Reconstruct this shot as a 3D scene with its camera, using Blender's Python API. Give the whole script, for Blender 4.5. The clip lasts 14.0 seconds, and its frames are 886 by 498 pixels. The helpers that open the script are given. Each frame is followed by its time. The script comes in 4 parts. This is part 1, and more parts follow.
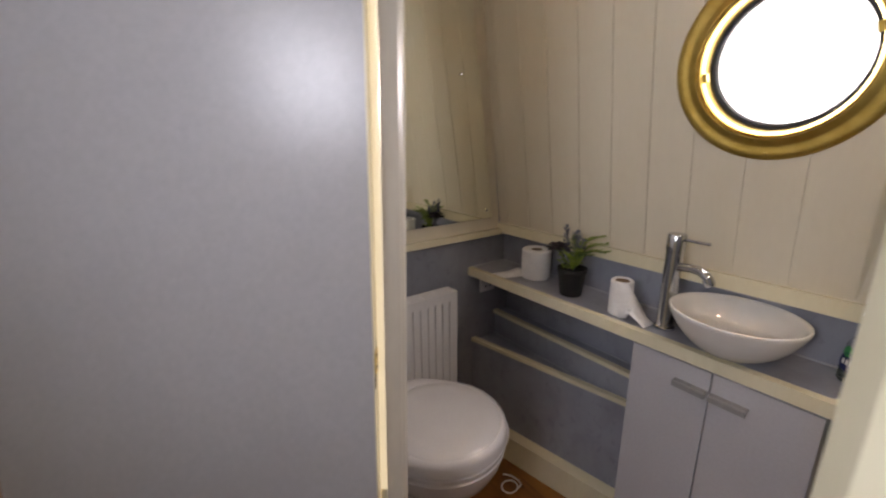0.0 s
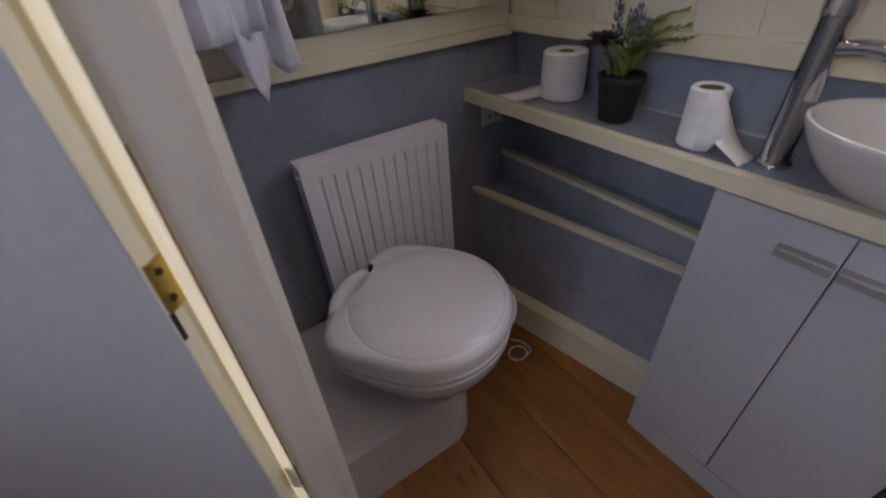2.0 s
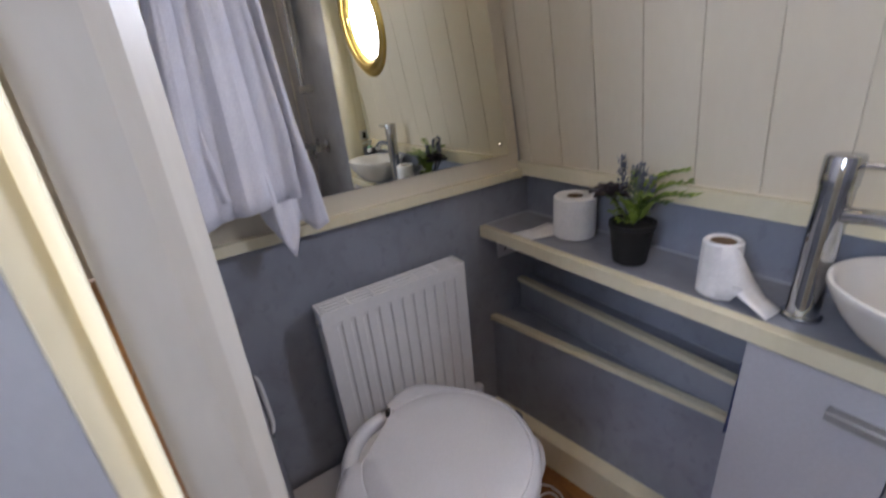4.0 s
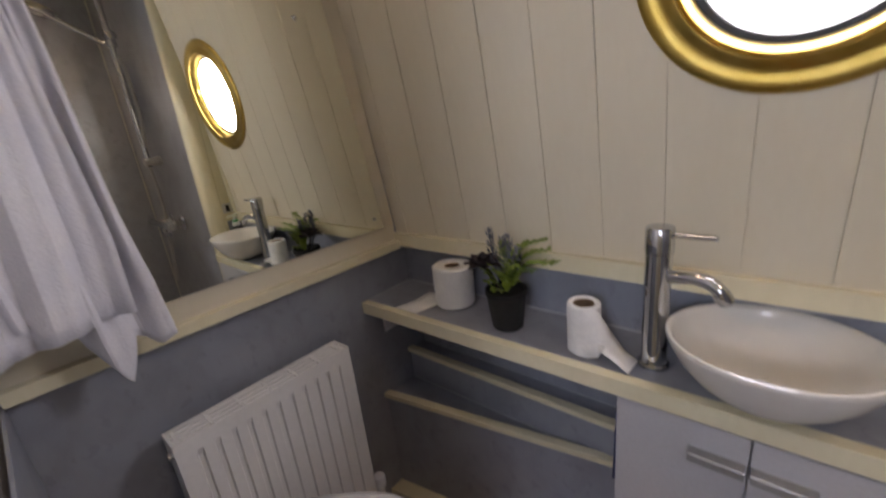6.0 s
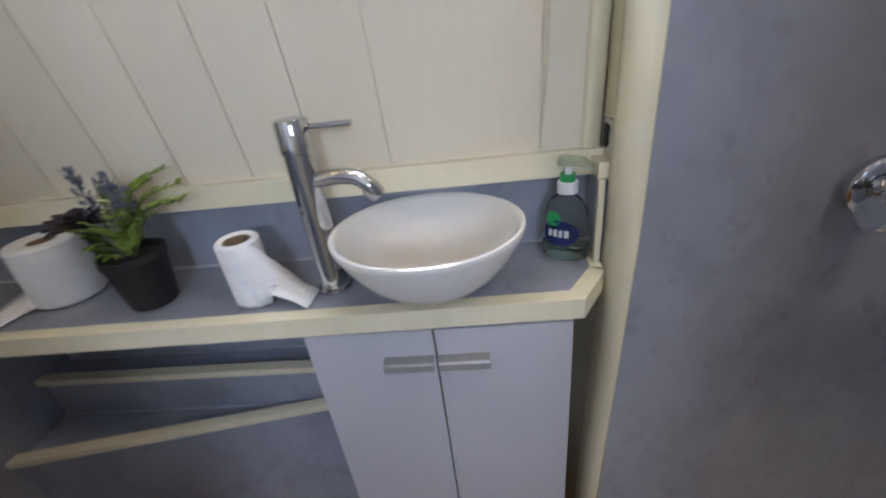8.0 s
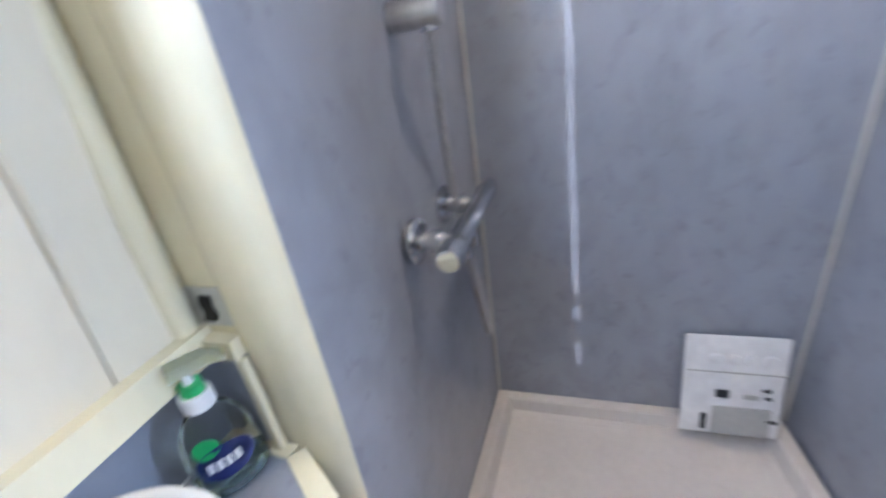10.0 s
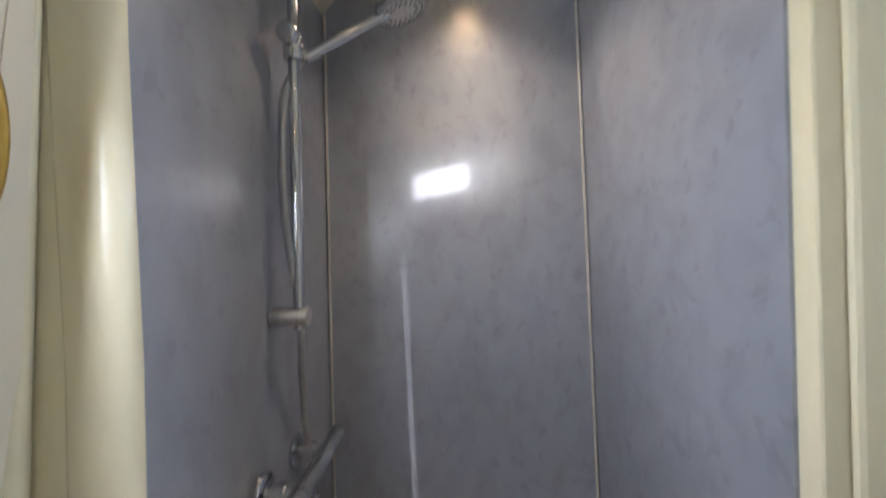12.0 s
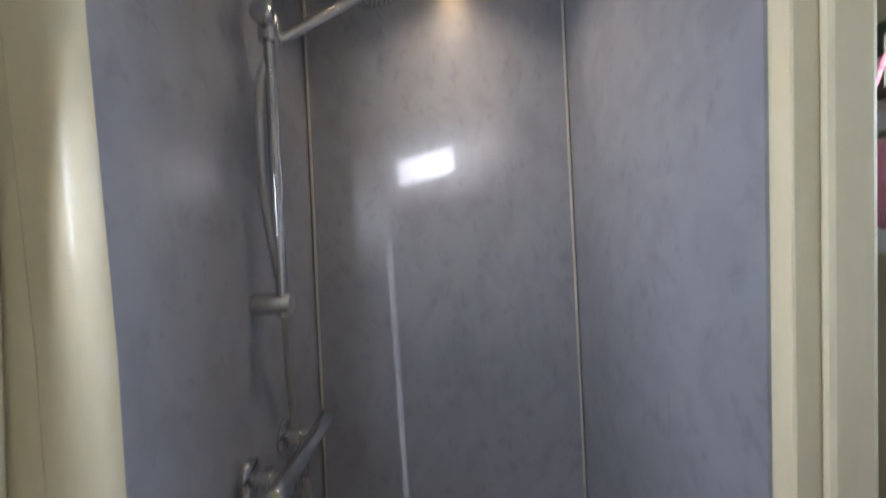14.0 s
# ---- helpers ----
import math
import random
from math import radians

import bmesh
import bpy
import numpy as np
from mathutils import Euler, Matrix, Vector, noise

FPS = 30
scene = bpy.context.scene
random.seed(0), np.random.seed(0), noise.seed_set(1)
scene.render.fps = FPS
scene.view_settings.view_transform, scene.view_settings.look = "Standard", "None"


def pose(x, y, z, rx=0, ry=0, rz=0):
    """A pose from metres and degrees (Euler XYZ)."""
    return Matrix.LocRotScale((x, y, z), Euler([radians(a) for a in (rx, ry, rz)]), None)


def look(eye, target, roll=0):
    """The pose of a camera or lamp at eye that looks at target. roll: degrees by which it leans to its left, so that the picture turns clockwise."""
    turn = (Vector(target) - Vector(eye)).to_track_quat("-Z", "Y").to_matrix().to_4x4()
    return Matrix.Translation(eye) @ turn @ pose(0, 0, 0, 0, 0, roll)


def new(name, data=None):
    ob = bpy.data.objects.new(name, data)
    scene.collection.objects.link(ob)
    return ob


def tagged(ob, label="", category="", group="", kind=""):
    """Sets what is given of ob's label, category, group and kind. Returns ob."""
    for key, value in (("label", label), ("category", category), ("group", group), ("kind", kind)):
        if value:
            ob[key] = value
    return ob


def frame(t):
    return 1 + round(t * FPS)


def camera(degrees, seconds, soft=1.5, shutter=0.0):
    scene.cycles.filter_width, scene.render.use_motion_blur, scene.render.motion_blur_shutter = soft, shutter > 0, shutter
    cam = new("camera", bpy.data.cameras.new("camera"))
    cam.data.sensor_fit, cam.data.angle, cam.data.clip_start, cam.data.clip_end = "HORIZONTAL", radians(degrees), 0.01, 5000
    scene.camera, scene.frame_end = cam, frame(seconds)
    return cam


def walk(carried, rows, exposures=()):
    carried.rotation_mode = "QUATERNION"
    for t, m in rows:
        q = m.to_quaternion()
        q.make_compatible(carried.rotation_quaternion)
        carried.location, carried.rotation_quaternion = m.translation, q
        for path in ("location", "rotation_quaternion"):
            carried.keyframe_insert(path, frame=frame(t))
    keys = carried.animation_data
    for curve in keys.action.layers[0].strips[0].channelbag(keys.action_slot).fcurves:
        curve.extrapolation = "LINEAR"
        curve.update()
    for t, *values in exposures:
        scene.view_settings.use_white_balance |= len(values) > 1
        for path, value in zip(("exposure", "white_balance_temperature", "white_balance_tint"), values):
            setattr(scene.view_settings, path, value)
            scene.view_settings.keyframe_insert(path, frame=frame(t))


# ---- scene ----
cam = camera(95.3, 14.0, 2.0, 0.5)
PATH = [
    (0, (1.145, -0.936, 1.214), (-0.425, 0.186, 0.69), -0.5),
    (0.5, (1.098, -0.856, 1.232), (-0.404, 0.375, 0.755), -4.3),
    (1, (1.026, -0.770, 1.188), (-0.557, 0.303, 0.599), -2.9),
    (1.5, (0.930, -0.720, 1.123), (-0.480, 0.320, 0.161), -2.4),
    (2, (0.902, -0.668, 1.05), (-0.457, 0.177, -0.15), -4.7),
    (2.4, (0.91, -0.635, 1.037), (-0.434, 0.164, -0.21), -5.9),
    (2.5, (0.904, -0.637, 1.029), (-0.433, 0.165, -0.223), -6.4),
    (3, (0.898, -0.641, 1.023), (-0.481, 0.054, -0.247), -8.5),
    (3.5, (0.885, -0.644, 1.063), (-0.629, 0.126, 0.008), -9.2),
    (3.7, (0.876, -0.644, 1.094), (-0.715, 0.168, 0.195), -8.4),
    (5.8, (0.845, -0.612, 1.19), (-0.385, 0.901, 0.742), -2.5),
    (6, (0.847, -0.593, 1.178), (-0.429, 0.828, 0.585), -6.4),
    (6.5, (0.912, -0.523, 1.093), (0.177, 1.168, 0.318), -8.1),
    (7, (0.945, -0.504, 1.071), (0.476, 1.228, 0.188), -6.3),
    (7.2, (0.951, -0.503, 1.06), (0.521, 1.23, 0.158), -6.3),
    (9.3, (0.854, -0.206, 1.059), (1.733, 1.255, 0.012), -7.3),
    (9.5, (0.883, -0.194, 1.072), (2.008, 1.096, 0.038), -7.2),
    (10, (0.857, -0.202, 1.105), (2.551, 0.406, 0.234), -8.9),
    (10.5, (0.806, -0.258, 1.141), (2.648, -0.101, 0.379), -6.3),
    (11, (0.771, -0.265, 1.159), (2.665, -0.141, 0.526), -4.7),
    (11.5, (0.717, -0.246, 1.226), (2.695, -0.245, 0.925), -2.0),
    (12, (0.669, -0.303, 1.269), (2.669, -0.289, 1.275), -1.3),
    (12.5, (0.651, -0.321, 1.353), (2.619, -0.344, 1.712), -2.1),
    (13, (0.634, -0.326, 1.374), (2.576, -0.348, 1.852), -2.1),
    (13.5, (0.665, -0.32, 1.347), (2.641, -0.336, 1.655), -0.4),
    (14, (0.673, -0.325, 1.266), (2.672, -0.335, 1.203), -2.1),
]
EXPOSURES = [(0, -1.15, 7750, 24), (0.5, -1.63, 7800, 24), (1, -2.30, 7050, 23), (1.5, -2.05, 6600, 26), (2, -1.50, 6550, 25), (3, -0.90, 6350, 24), (3.5, -0.80, 6250, 22), (6, -1.16, 7200, 24), (6.5, -1.28, 7450, 25), (7.2, -0.65, 6700, 18), (9.5, -0.40, 5750, 17), (10, 0.26, 5550, 15), (10.5, 0.02, 5600, 14), (11, -0.04, 5850, 14), (12, -0.68, 6350, 13), (12.5, -0.62, 7000, 16), (13, -0.80, 7300, 17), (13.5, -0.85, 6900, 15), (14, -0.90, 6250, 14)]
walk(cam, [(t, look(eye, target, roll)) for t, eye, target, roll in PATH], EXPOSURES)

# ---- world and lights ----
world = bpy.data.worlds.new("sky")
scene.world = world
world.use_nodes = True
wn = world.node_tree.nodes
sky = wn.new("ShaderNodeTexSky")
sky.sky_type = "NISHITA"
sky.sun_disc = False
sky.sun_elevation, sky.sun_rotation = radians(6), radians(244)
wn["Background"].inputs["Strength"].default_value = 0.15
world.node_tree.links.new(sky.outputs["Color"], wn["Background"].inputs["Color"])
sun = new("sun", bpy.data.lights.new("sun", "SUN"))
sun.data.energy, sun.data.angle, sun.data.color = 13.0, radians(0.75), (1.0, 0.96, 0.92)
sun.matrix_world = look((0, 0, 0), (0.9, 0.4150, -0.105))


def area_lamp(name, m, w, h, watts, colour):
    lamp = new(name, bpy.data.lights.new(name, "AREA"))
    lamp.data.shape, lamp.data.size, lamp.data.size_y = "RECTANGLE", w, h
    lamp.data.energy, lamp.data.color = watts, colour
    lamp.matrix_world = m
    return lamp


DAY = (0.78, 0.87, 1.0)
WARM = (1.0, 0.80, 0.58)
porthole_lamp = area_lamp("porthole_daylight", look((0.837, 0.104, 1.359), (0.837, -0.896, 1.214)), 0.25, 0.25, 9.0, DAY)
porthole_lamp.data.shape = "ELLIPSE"
area_lamp("corridor_window_daylight", look((1.12, -1.742, 1.475), (1.12, 0, 1.30)), 0.38, 0.32, 19.0, (0.68, 0.81, 1.0))
area_lamp("hatch_daylight", look((-1.375, -1.73, 1.135), (-1.1, 0, 1.0)), 0.72, 1.5, 40.0, DAY)
haze = area_lamp("sunlit_hatch_haze", look((-1.48, -1.725, 1.785), (0.55, -0.795, 1.55)), 0.22, 0.22, 2.3, (1.0, 0.97, 0.93))
haze.data.spread = radians(14)
SPOTS = ((1.488, -0.385, 33.0), (0.36, -0.34, 5.0), (0.80, -0.40, 2.4))     # ceiling downlights
for sx, sy, watts in SPOTS:
    lamp = new("downlight_beam", bpy.data.lights.new("downlight_beam", "SPOT"))
    lamp.data.energy, lamp.data.color, lamp.data.shadow_soft_size = watts, WARM, 0.06
    lamp.data.spot_size, lamp.data.spot_blend = radians(130), 1.0
    lamp.matrix_world = pose(sx, sy, 1.985)


# ---- materials ----
def node_mat(name):
    m = bpy.data.materials.new(name)
    m.use_nodes = True
    nt = m.node_tree
    return m, nt, nt.nodes["Principled BSDF"]


def mottled(name, dark, light, scale, rough=0.5, metal=0.0, bump=0.0, fine=60.0, stretch=(1, 1, 1), coat=0.0, spread=(0.35, 0.65), per_piece=0.0):
    """A surface with two scales of variation in colour, some in gloss, and fine relief."""
    m, nt, p = node_mat(name)
    N, L = nt.nodes.new, nt.links.new
    tc, mp = N("ShaderNodeTexCoord"), N("ShaderNodeMapping")
    mp.inputs["Scale"].default_value = stretch
    L(tc.outputs["Object"], mp.inputs["Vector"])
    a, b = N("ShaderNodeTexNoise"), N("ShaderNodeTexNoise")
    a.inputs["Scale"].default_value, a.inputs["Detail"].default_value = scale, 5
    b.inputs["Scale"].default_value, b.inputs["Detail"].default_value = fine, 4
    for n in (a, b):
        L(mp.outputs[0], n.inputs["Vector"])
    mix = N("ShaderNodeMath")
    mix.operation = "MULTIPLY_ADD"
    mix.inputs[1].default_value = 0.35
    L(b.outputs["Fac"], mix.inputs[0])
    half = N("ShaderNodeMath")
    half.operation = "MULTIPLY"
    half.inputs[1].default_value = 0.65
    L(a.outputs["Fac"], half.inputs[0])
    L(half.outputs[0], mix.inputs[2])
    fac = mix.outputs[0]
    if per_piece:
        info, add = N("ShaderNodeObjectInfo"), N("ShaderNodeMath")
        add.operation = "MULTIPLY_ADD"
        add.inputs[1].default_value = per_piece
        L(info.outputs["Random"], add.inputs[0])
        L(fac, add.inputs[2])
        fac = add.outputs[0]
    ramp = N("ShaderNodeValToRGB")
    ramp.color_ramp.elements[0].position, ramp.color_ramp.elements[1].position = spread
    ramp.color_ramp.elements[0].color, ramp.color_ramp.elements[1].color = (*dark, 1), (*light, 1)
    L(fac, ramp.inputs[0])
    L(ramp.outputs[0], p.inputs["Base Color"])
    rr = N("ShaderNodeMapRange")
    rr.inputs["To Min"].default_value, rr.inputs["To Max"].default_value = rough * 0.85, min(1, rough * 1.15)
    L(b.outputs["Fac"], rr.inputs["Value"])
    L(rr.outputs[0], p.inputs["Roughness"])
    p.inputs["Metallic"].default_value = metal
    p.inputs["Coat Weight"].default_value = coat
    p.inputs["Coat Roughness"].default_value = 0.12
    if bump:
        bp = N("ShaderNodeBump")
        bp.inputs["Strength"].default_value, bp.inputs["Distance"].default_value = bump, 0.002
        L(b.outputs["Fac"], bp.inputs["Height"])
        L(bp.outputs[0], p.inputs["Normal"])
    return m


def laminate_mat():
    """Blue-grey stone-effect wall laminate with soft clouds and many small darker flecks."""
    m, nt, p = node_mat("blue_grey_laminate")
    N, L = nt.nodes.new, nt.links.new
    geo, mp = N("ShaderNodeNewGeometry"), N("ShaderNodeMapping")
    mp.inputs["Scale"].default_value = (1.0, 1.0, 0.72)
    L(geo.outputs["Position"], mp.inputs["Vector"])

    def noise_range(scale, detail, lo, hi, to_lo, to_hi, twist=0.0):
        n, r = N("ShaderNodeTexNoise"), N("ShaderNodeMapRange")
        n.inputs["Scale"].default_value, n.inputs["Detail"].default_value = scale, detail
        n.inputs["Distortion"].default_value = twist
        L(mp.outputs[0], n.inputs["Vector"])
        r.inputs["From Min"].default_value, r.inputs["From Max"].default_value = lo, hi
        r.inputs["To Min"].default_value, r.inputs["To Max"].default_value = to_lo, to_hi
        L(n.outputs["Fac"], r.inputs["Value"])
        return r.outputs[0]

    cloud = noise_range(4.0, 9, 0.15, 0.85, 0.82, 1.20, 0.3)
    patch = noise_range(17.0, 8, 0.32, 0.56, 0.88, 1.03, 0.5)
    fleck = noise_range(38.0, 7, 0.34, 0.41, 0.87, 1.0, 0.4)
    value = cloud
    for other in (patch, fleck):
        mul = N("ShaderNodeMath")
        mul.operation = "MULTIPLY"
        L(value, mul.inputs[0])
        L(other, mul.inputs[1])
        value = mul.outputs[0]
    tone = N("ShaderNodeVectorMath")
    tone.operation = "SCALE"
    tone.inputs[0].default_value = (0.258, 0.274, 0.318)
    L(value, tone.inputs["Scale"])
    L(tone.outputs[0], p.inputs["Base Color"])
    L(noise_range(9.0, 4, 0.1, 0.9, 0.285, 0.325), p.inputs["Roughness"])
    p.inputs["Specular IOR Level"].default_value = 0.85
    p.inputs["Coat Weight"].default_value, p.inputs["Coat Roughness"].default_value = 0.10, 0.2
    bp = N("ShaderNodeBump")
    bp.inputs["Strength"].default_value, bp.inputs["Distance"].default_value = 0.06, 0.001
    L(noise_range(120.0, 2, 0.0, 1.0, 0.0, 1.0), bp.inputs["Height"])
    L(bp.outputs[0], p.inputs["Normal"])
    return m


def oak_mat():
    m, nt, p = node_mat("oiled_oak")
    N, L = nt.nodes.new, nt.links.new
    geo, mp, info = N("ShaderNodeNewGeometry"), N("ShaderNodeMapping"), N("ShaderNodeObjectInfo")
    mp.inputs["Scale"].default_value = (1.0, 4.6, 4.6)
    shift = N("ShaderNodeVectorMath")
    shift.operation = "ADD"
    sc = N("ShaderNodeMath")
    sc.operation = "MULTIPLY"
    sc.inputs[1].default_value = 40
    L(info.outputs["Random"], sc.inputs[0])
    L(geo.outputs["Position"], shift.inputs[0])
    L(sc.outputs[0], shift.inputs[1])
    L(shift.outputs[0], mp.inputs["Vector"])
    grain, fine = N("ShaderNodeTexNoise"), N("ShaderNodeTexNoise")
    grain.inputs["Scale"].default_value, grain.inputs["Detail"].default_value, grain.inputs["Distortion"].default_value = 2.0, 7, 1.5
    fine.inputs["Scale"].default_value, fine.inputs["Detail"].default_value = 16, 5
    L(mp.outputs[0], grain.inputs["Vector"])
    L(mp.outputs[0], fine.inputs["Vector"])
    add = N("ShaderNodeMath")
    add.operation = "MULTIPLY_ADD"
    add.inputs[1].default_value = 0.4
    L(fine.outputs["Fac"], add.inputs[0])
    tone = N("ShaderNodeMath")
    tone.operation = "MULTIPLY_ADD"
    tone.inputs[1].default_value = 0.25
    L(info.outputs["Random"], tone.inputs[0])
    L(grain.outputs["Fac"], tone.inputs[2])
    L(tone.outputs[0], add.inputs[2])
    r = N("ShaderNodeValToRGB")
    e = r.color_ramp.elements
    e[0].position, e[0].color, e[1].position, e[1].color = 0.34, (0.085, 0.027, 0.006, 1), 1.05, (0.285, 0.118, 0.026, 1)
    L(add.outputs[0], r.inputs[0])
    # knots: small dark eyes scattered over the boards
    cell, eye, knot = N("ShaderNodeTexVoronoi"), N("ShaderNodeMapRange"), N("ShaderNodeMix")
    km = N("ShaderNodeMapping")
    km.inputs["Scale"].default_value = (2.6, 5.0, 1.0)
    cell.inputs["Scale"].default_value = 1.6
    L(shift.outputs[0], km.inputs["Vector"])
    L(km.outputs[0], cell.inputs["Vector"])
    eye.inputs["From Min"].default_value, eye.inputs["From Max"].default_value = 0.02, 0.085
    eye.inputs["To Min"].default_value, eye.inputs["To Max"].default_value = 0.75, 0.0
    L(cell.outputs["Distance"], eye.inputs["Value"])
    knot.data_type = "RGBA"
    knot.inputs["B"].default_value = (0.05, 0.018, 0.005, 1)
    L(eye.outputs[0], knot.inputs["Factor"])
    L(r.outputs[0], knot.inputs["A"])
    L(knot.outputs["Result"], p.inputs["Base Color"])
    p.inputs["Roughness"].default_value = 0.38
    bp = N("ShaderNodeBump")
    bp.inputs["Strength"].default_value, bp.inputs["Distance"].default_value = 0.25, 0.001
    L(fine.outputs["Fac"], bp.inputs["Height"])
    L(bp.outputs[0], p.inputs["Normal"])
    return m


LAM = laminate_mat()
OAK = oak_mat()
CREAM = mottled("cream_gloss_paint", (0.68, 0.625, 0.44), (0.74, 0.685, 0.50), 3, 0.21, bump=0.05, fine=30, stretch=(3, 3, 1))
BOARD = mottled("cream_board_paint", (0.64, 0.58, 0.45), (0.675, 0.615, 0.485), 2.5, 0.34, bump=0.025, fine=26, stretch=(4, 4, 1), per_piece=0.06)
DOORGREY = mottled("grey_door_paint", (0.36, 0.36, 0.37), (0.43, 0.43, 0.44), 2.0, 0.30, bump=0.05, fine=90)
WHITE = mottled("white_satin", (0.66, 0.66, 0.67), (0.78, 0.78, 0.79), 4, 0.335, bump=0.02, fine=120)
CABINET = mottled("white_cabinet_foil", (0.43, 0.43, 0.455), (0.50, 0.50, 0.525), 3, 0.35, bump=0.05, fine=150)
CERAMIC = mottled("white_ceramic", (0.62, 0.605, 0.57), (0.69, 0.675, 0.64), 3, 0.07, fine=30)
PLASTIC = mottled("white_plastic", (0.62, 0.62, 0.64), (0.70, 0.70, 0.72), 6, 0.22, bump=0.02, fine=200)
RADPAINT = mottled("radiator_enamel", (0.68, 0.68, 0.68), (0.76, 0.76, 0.76), 5, 0.335, bump=0.02, fine=100)
SEAL = mottled("grey_sealant", (0.34, 0.36, 0.40), (0.45, 0.47, 0.50), 14, 0.4)
CHROME = mottled("chrome", (0.50, 0.51, 0.53), (0.63, 0.64, 0.66), 12, 0.07, metal=1.0, fine=80)
STEEL = mottled("brushed_steel", (0.45, 0.45, 0.46), (0.6, 0.6, 0.6), 12, 0.3, metal=1.0, fine=120, stretch=(1, 12, 1))
SATIN = mottled("satin_nickel", (0.27, 0.27, 0.27), (0.34, 0.34, 0.335), 10, 0.45, metal=0.4, fine=120)
DARKMETAL = mottled("bronzed_metal", (0.10, 0.095, 0.09), (0.18, 0.17, 0.16), 12, 0.3, metal=1.0)
BRASS = mottled("lacquered_brass", (0.42, 0.28, 0.06), (0.58, 0.41, 0.12), 7, 0.33, metal=1.0, fine=60)
RUBBER = mottled("black_rubber", (0.012, 0.014, 0.018), (0.03, 0.033, 0.04), 20, 0.5)
DARK = mottled("dark_void", (0.006, 0.006, 0.006), (0.02, 0.018, 0.016), 30, 0.8)
PAPER = mottled("white_tissue", (0.70, 0.70, 0.70), (0.82, 0.82, 0.81), 20, 0.9, bump=0.35, fine=160)
CARD = mottled("brown_card", (0.16, 0.10, 0.06), (0.26, 0.18, 0.11), 20, 0.85)
TOWEL = mottled("white_cotton", (0.60, 0.60, 0.66), (0.74, 0.74, 0.79), 8, 0.95, bump=0.6, fine=260)
CEIL = mottled("cream_ceiling", (0.50, 0.46, 0.36), (0.60, 0.56, 0.45), 3, 0.34, bump=0.03)
TRAY = mottled("tray_acrylic", (0.50, 0.465, 0.435), (0.57, 0.535, 0.50), 4, 0.22)
POTBLACK = mottled("black_pot", (0.006, 0.006, 0.006), (0.014, 0.013, 0.012), 14, 0.62)


def mirror_mat():
    m, nt, p = node_mat("mirror_silver")
    p.inputs["Base Color"].default_value = (0.92, 0.91, 0.79, 1)
    p.inputs["Metallic"].default_value, p.inputs["Roughness"].default_value = 1.0, 0.015
    return m


def glass_mat(name, colour, rough=0.0, ior=1.45):
    m, nt, p = node_mat(name)
    p.inputs["Base Color"].default_value = (*colour, 1)
    p.inputs["Transmission Weight"].default_value, p.inputs["Roughness"].default_value, p.inputs["IOR"].default_value = 1.0, rough, ior
    return m


def glow_mat(name, colour, strength):
    m, nt, p = node_mat(name)
    p.inputs["Base Color"].default_value = (*colour, 1)
    p.inputs["Emission Color"].default_value, p.inputs["Emission Strength"].default_value = (*colour, 1), strength
    return m


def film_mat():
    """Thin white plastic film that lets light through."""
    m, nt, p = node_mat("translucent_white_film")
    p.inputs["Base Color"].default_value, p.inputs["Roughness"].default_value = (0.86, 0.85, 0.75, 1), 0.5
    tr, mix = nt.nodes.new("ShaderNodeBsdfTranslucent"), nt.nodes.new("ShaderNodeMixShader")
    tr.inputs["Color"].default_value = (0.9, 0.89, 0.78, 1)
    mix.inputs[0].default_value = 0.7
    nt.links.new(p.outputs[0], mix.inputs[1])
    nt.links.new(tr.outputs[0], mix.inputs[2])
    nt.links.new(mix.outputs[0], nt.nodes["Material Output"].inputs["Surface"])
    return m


JAMB = mottled("pale_jamb_paint", (0.56, 0.535, 0.475), (0.63, 0.605, 0.54), 3, 0.30, bump=0.05, fine=30, stretch=(3, 3, 1))
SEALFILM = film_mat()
MIRROR = mirror_mat()
PANE = glass_mat("window_glass", (0.95, 0.98, 1.0))


# ---- mesh helpers ----
def finish(name, bm, mat, smooth=False, bevel=0.0):
    if bevel:
        es = [e for e in bm.edges if len(e.link_faces) == 2 and e.calc_face_angle(0) > 0.5]
        if es:
            bmesh.ops.bevel(bm, geom=es, offset=bevel, segments=2, profile=0.6, affect="EDGES", clamp_overlap=True)
    bmesh.ops.recalc_face_normals(bm, faces=bm.faces)
    me = bpy.data.meshes.new(name)
    bm.to_mesh(me)
    bm.free()
    me.materials.append(mat)
    for f in me.polygons:
        f.use_smooth = smooth
    return me


def part(name, bm, mat, parent=None, label="", smooth=False, bevel=0.0):
    ob = new(name, finish(name, bm, mat, smooth, bevel))
    if smooth:
        ob.data.set_sharp_from_angle(angle=radians(42))
    if parent is not None:
        ob.parent = parent
    if label:
        tagged(ob, label)
    return ob


def thing(name, x=0, y=0, z=0, label="", category="", group="", kind=""):
    ob = new(name)
    ob.empty_display_size = 0.05
    ob.matrix_world = pose(x, y, z)
    return tagged(ob, label, category, group, kind)


def box(x0, y0, z0, x1, y1, z1, bm=None):
    bm = bm or bmesh.new()
    vs = [bm.verts.new(v) for v in ((x0, y0, z0), (x1, y0, z0), (x1, y1, z0), (x0, y1, z0), (x0, y0, z1), (x1, y0, z1), (x1, y1, z1), (x0, y1, z1))]
    for f in ((3, 2, 1, 0), (4, 5, 6, 7), (0, 1, 5, 4), (1, 2, 6, 5), (2, 3, 7, 6), (3, 0, 4, 7)):
        bm.faces.new([vs[i] for i in f])
    return bm


